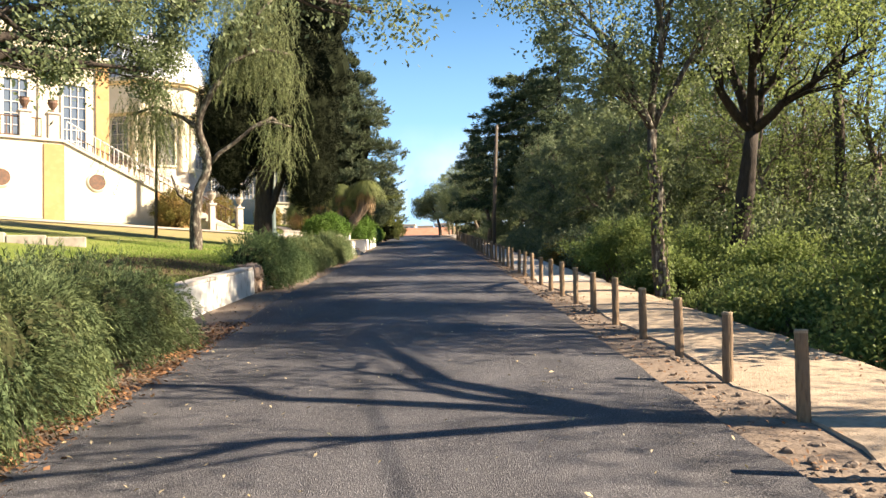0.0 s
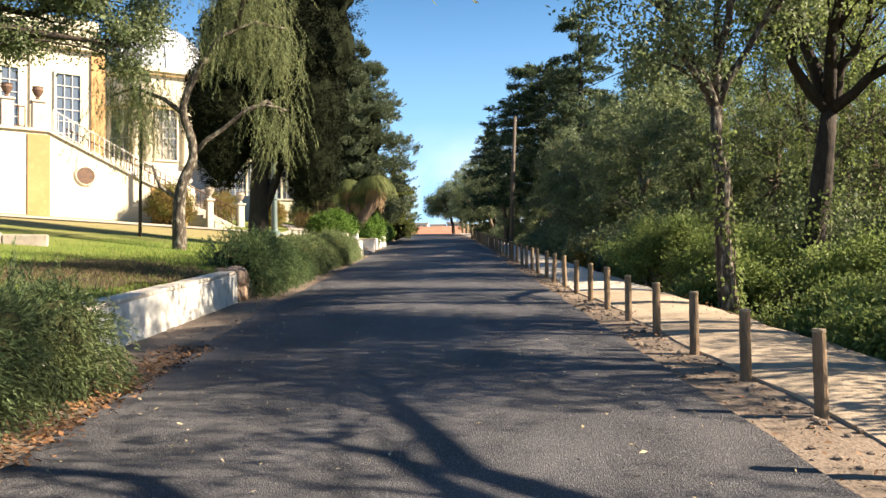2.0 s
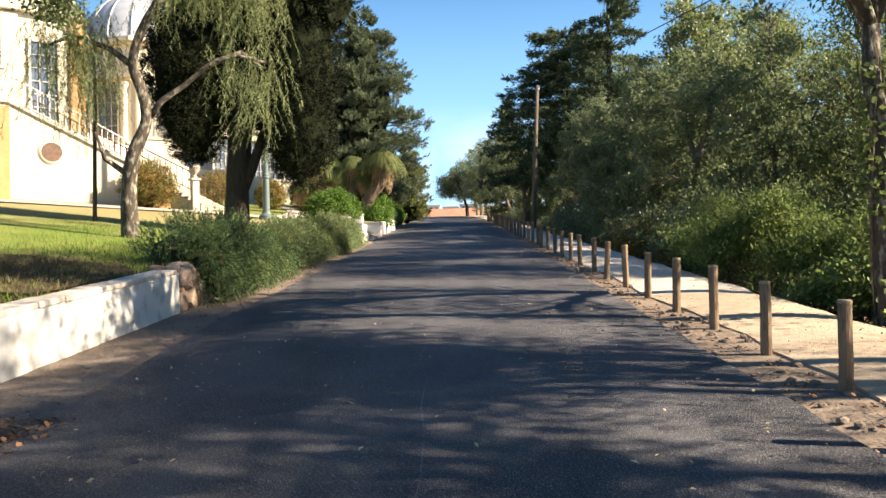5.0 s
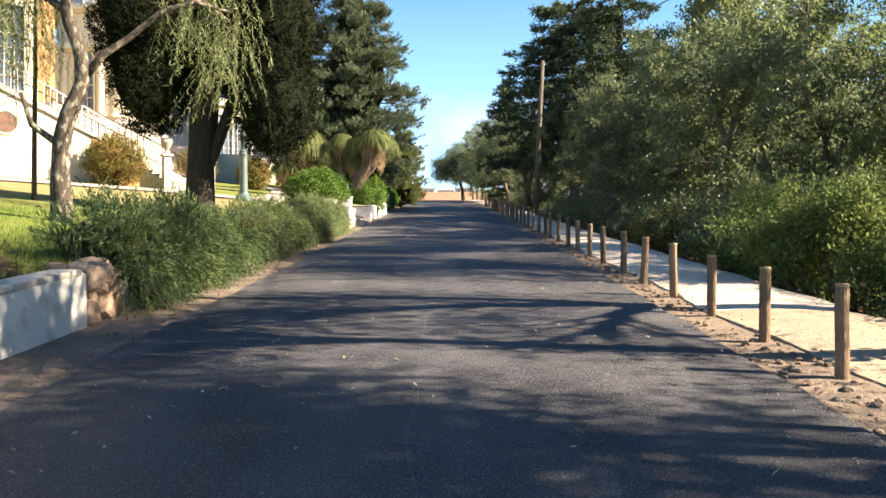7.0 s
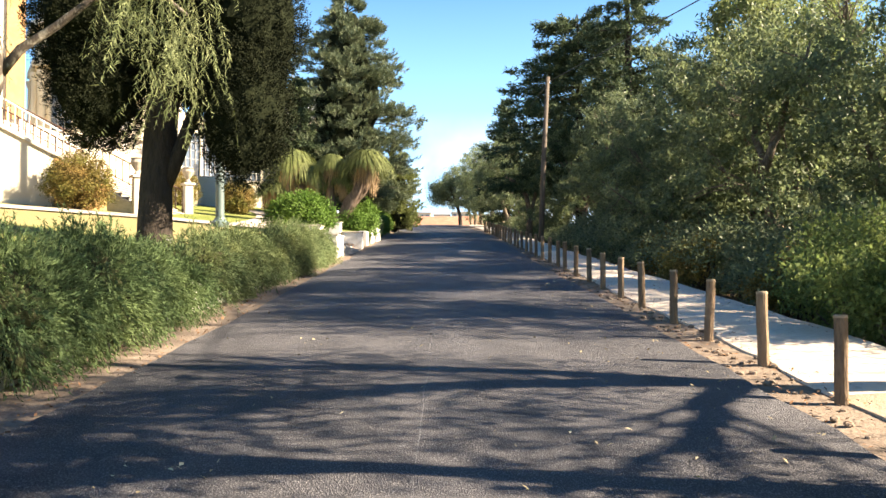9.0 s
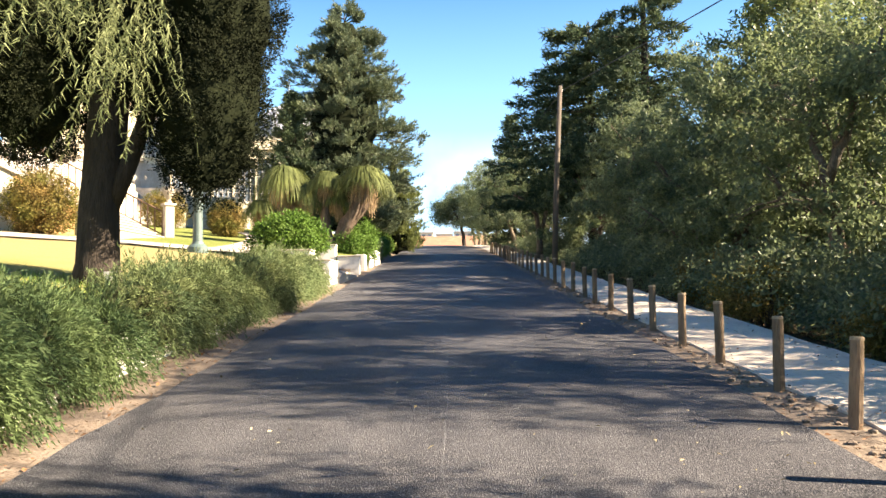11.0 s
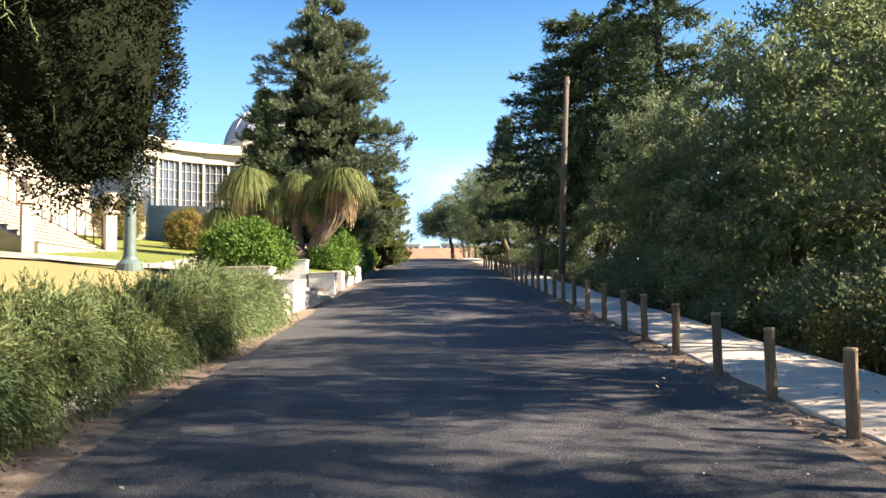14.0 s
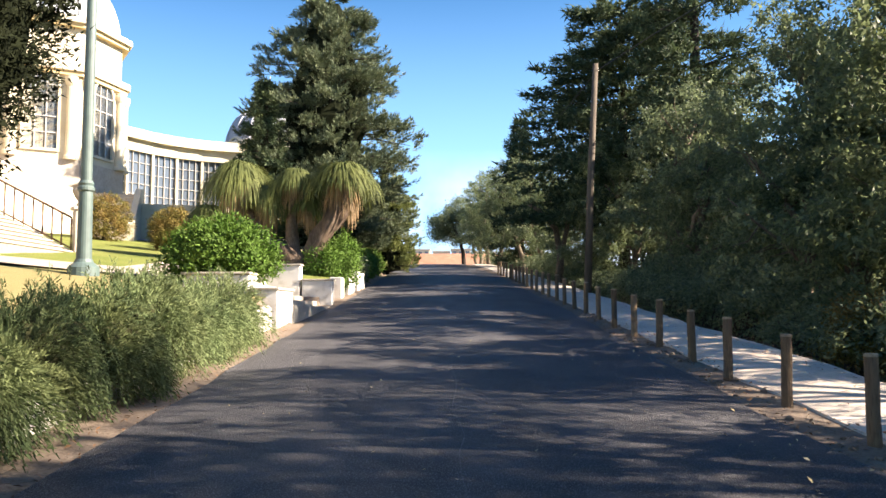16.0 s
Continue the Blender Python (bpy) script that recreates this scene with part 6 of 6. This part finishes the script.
# pale blocks of the town, far beyond the red roof
for bx, bw, bt in [(-17.5, 6.0, 18.1), (-10.5, 5.0, 18.9), (-5.0, 4.2, 18.4), (0.2, 5.0, 19.0), (6.5, 5.5, 18.3)]:
    g0 = terrain(bx, 230.0) - 0.5
    t = thing("apartment_block", bx, 230.0, g0, "distant pale hazy apartment block beyond the crest", "building", "far town")
    hh = bt - g0
    part("wall", boxed(-bw / 2, bw / 2, 0, 8, 0, hh - 0.25), M_RENDER, t)
    part("roof", boxed(-bw / 2 - 0.2, bw / 2 + 0.2, -0.2, 8.2, hh - 0.246, hh), M_STONE, t)
    for fl in range(4):
        for c in range(3):
            wx = -bw / 2 + bw * (c + 0.5) / 3
            part("window", boxed(wx - 0.45, wx + 0.45, -0.04, 0.1, hh - 2.0 - 3.0 * fl, hh - 0.7 - 3.0 * fl), M_GLASS, t)


# ---- fallen leaves and twigs ----
PATCH = (-6.1, 16.6, 1.35, 2.6)     # x, y and half widths
fr = np.random.default_rng(41)


def scatter(name, xy, mat, size, label, lift=0.0, height=terrain):
    n = len(xy)
    P = np.array([(x, y, height(x, y) + lift + 0.004) for x, y in xy])
    az = fr.uniform(0, 2 * math.pi, n)
    D = unit(np.stack([np.cos(az), np.sin(az), fr.normal(0.12, 0.22, n)], 1))
    S = unit(np.stack([-np.sin(az), np.cos(az), fr.normal(0, 0.3, n)], 1))
    L = size * fr.uniform(0.5, 1.4, (n, 1))
    W = L * fr.uniform(0.3, 0.6, (n, 1))
    z = np.array([0, 0, 0.008])
    V = np.stack([P, P + 0.5 * L * D + 0.5 * W * S + z, P + L * D + z, P + 0.5 * L * D - 0.5 * W * S + z], 1)
    return tagged(quads_mesh(name, V, mat), label, "leaves", kind="stuff")


def road_top(x, y):
    return grade(y) + 0.062


def verge_left(n, y0, y1, w):
    ys_ = y0 + (y1 - y0) * fr.random(n)
    return [(lerp_table(y, LEFT_EDGE) - abs(fr.normal(0, w)) + fr.normal(0.1, 0.08), y) for y in ys_]


scatter("fallen_leaf_drift", verge_left(3600, 3.0, 13.0, 0.3), M_DRYLEAF, 0.062, "drift of orange-brown dry leaves along the verge", 0.03)
scatter("fallen_leaves_verge", verge_left(800, 12.0, 38.0, 0.3), M_DRYLEAF, 0.05, "sparse brown leaves on the earth verge", 0.012)
pts = [(fr.uniform(-3.3, 2.0), y) for y in fr.uniform(2, 40, 380)]
pts += [(fr.normal(1.3, 0.5), y) for y in fr.uniform(3, 36, 330)]
pts += [(fr.normal(-2.4, 0.5), y) for y in fr.uniform(3, 18, 180)]
pts = [(x, y) for x, y in pts if lerp_table(y, LEFT_EDGE) + 0.1 < x < lerp_table(y, RIGHT_EDGE) - 0.05]
scatter("fallen_leaves_road", pts, M_PALELEAF, 0.042, "pale fallen leaves scattered over the asphalt", 0.0, road_top)
pts = [(lerp_table(y, RIGHT_EDGE) + abs(fr.normal(0, 0.4)), y) for y in fr.uniform(2, 40, 1600)]
scatter("fallen_leaves_footpath_edge", pts, M_DRYLEAF, 0.045, "brown leaf fragments between road and footpath", 0.03)
pts = [(lerp_table(y, PATH_OUT) - abs(fr.normal(0, 0.35)), y) for y in fr.uniform(4, 45, 700)]
scatter("fallen_leaves_footpath", pts, M_DRYLEAF, 0.045, "brown leaves along the footpath edge", 0.0, lambda x, y: grade(y) + 0.075)

# loose clods and stones on the earth strip by the posts
bm = bmesh.new()
for _ in range(420):
    y = fr.uniform(3, 42)
    a0, a1 = lerp_table(y, RIGHT_EDGE), lerp_table(y, PATH_IN)
    x = a0 + (a1 - a0) * fr.beta(2.2, 1.6)
    s = fr.uniform(0.012, 0.045)
    r = bmesh.ops.create_icosphere(bm, subdivisions=1, radius=s)
    for v in r["verts"]:
        v.co = Vector((v.co.x * fr.uniform(0.8, 1.4), v.co.y * fr.uniform(0.8, 1.4), v.co.z * 0.7)) + Vector((x, y, terrain(x, y) + s * 0.2))
tagged(part("earth_clods", bm, M_DIRT), "loose earth clods beside the timber posts", "clods", kind="stuff")

# bare, littered earth by the wall; its dark colour also paints in tree shade
pv, pf = [], []
for j in range(15):
    for i in range(13):
        u, v_ = i / 6 - 1, j / 7 - 1
        k = 1 + 0.5 * noise.noise((u * 2.1, v_ * 2.1, 4.0))
        x, y = PATCH[0] + u * PATCH[2] * k * math.sqrt(1 - 0.5 * v_ * v_), PATCH[1] + v_ * PATCH[3] * k * math.sqrt(1 - 0.5 * u * u)
        x = min(x, WALL_X - 0.37)
        pv.append((x, y, lawn(x, y) + 0.04 + 0.03 * noise.noise((x * 2, y * 2, 0))))
for j in range(14):
    for i in range(12):
        k = j * 13 + i
        pf.append((k, k + 1, k + 14, k + 13))
tagged(mesh_object("bare_earth_patch", pv, pf, M_LITTER, smooth=True), "bare earth and litter patch with tree shade in its dark colour", "ground", kind="structure")

# weeds on it, their brown darkened to carry that shade too
n = 7000
gx = np.minimum(fr.normal(PATCH[0], PATCH[2] * 0.5, n), WALL_X - 0.4)
gy = fr.normal(PATCH[1], PATCH[3] * 0.5, n)
P = np.array([(x, y, lawn(x, y) - 0.01) for x, y in zip(gx, gy)])
D = unit(np.stack([fr.normal(0, 0.8, n), fr.normal(0, 0.8, n), np.ones(n)], 1))
tagged(quads_mesh("dry_grass_patch", leaves(P, D, 0.13, 0.02, fr), M_DRYGRASS), "dry brown weeds behind the white wall", "grass", kind="stuff")

# low stone kerb on the lawn
kerb = thing("stone_kerb", -12.6, 19.9, lawn(-12.6, 19.9), "low pale stone kerb wall set in the lawn", "kerb", rz=22)
for k in range(7):
    part("kerb_stone", boxed(-3.3 + 0.95 * k, -3.3 + 0.95 * k + 0.93, -0.16, 0.16, -0.6, 0.3 - 0.045 * k + 0.02 * math.sin(k * 2.0), 0.03), M_STEP, kerb)

# grass blades on the near lawn
n = 26000
gx = WALL_X - 0.35 - np.abs(fr.normal(0, 2.2, n))
gy = fr.uniform(9, 29, n)
P = np.array([(x, y, lawn(x, y) - 0.01) for x, y in zip(gx, gy)])
D = unit(np.stack([fr.normal(0, 0.35, n), fr.normal(0, 0.35, n), np.ones(n)], 1))
tagged(quads_mesh("grass_blades", leaves(P, D, 0.09, 0.012, fr), M_BLADE), "short grass blades on the lawn edge", "grass", kind="stuff")
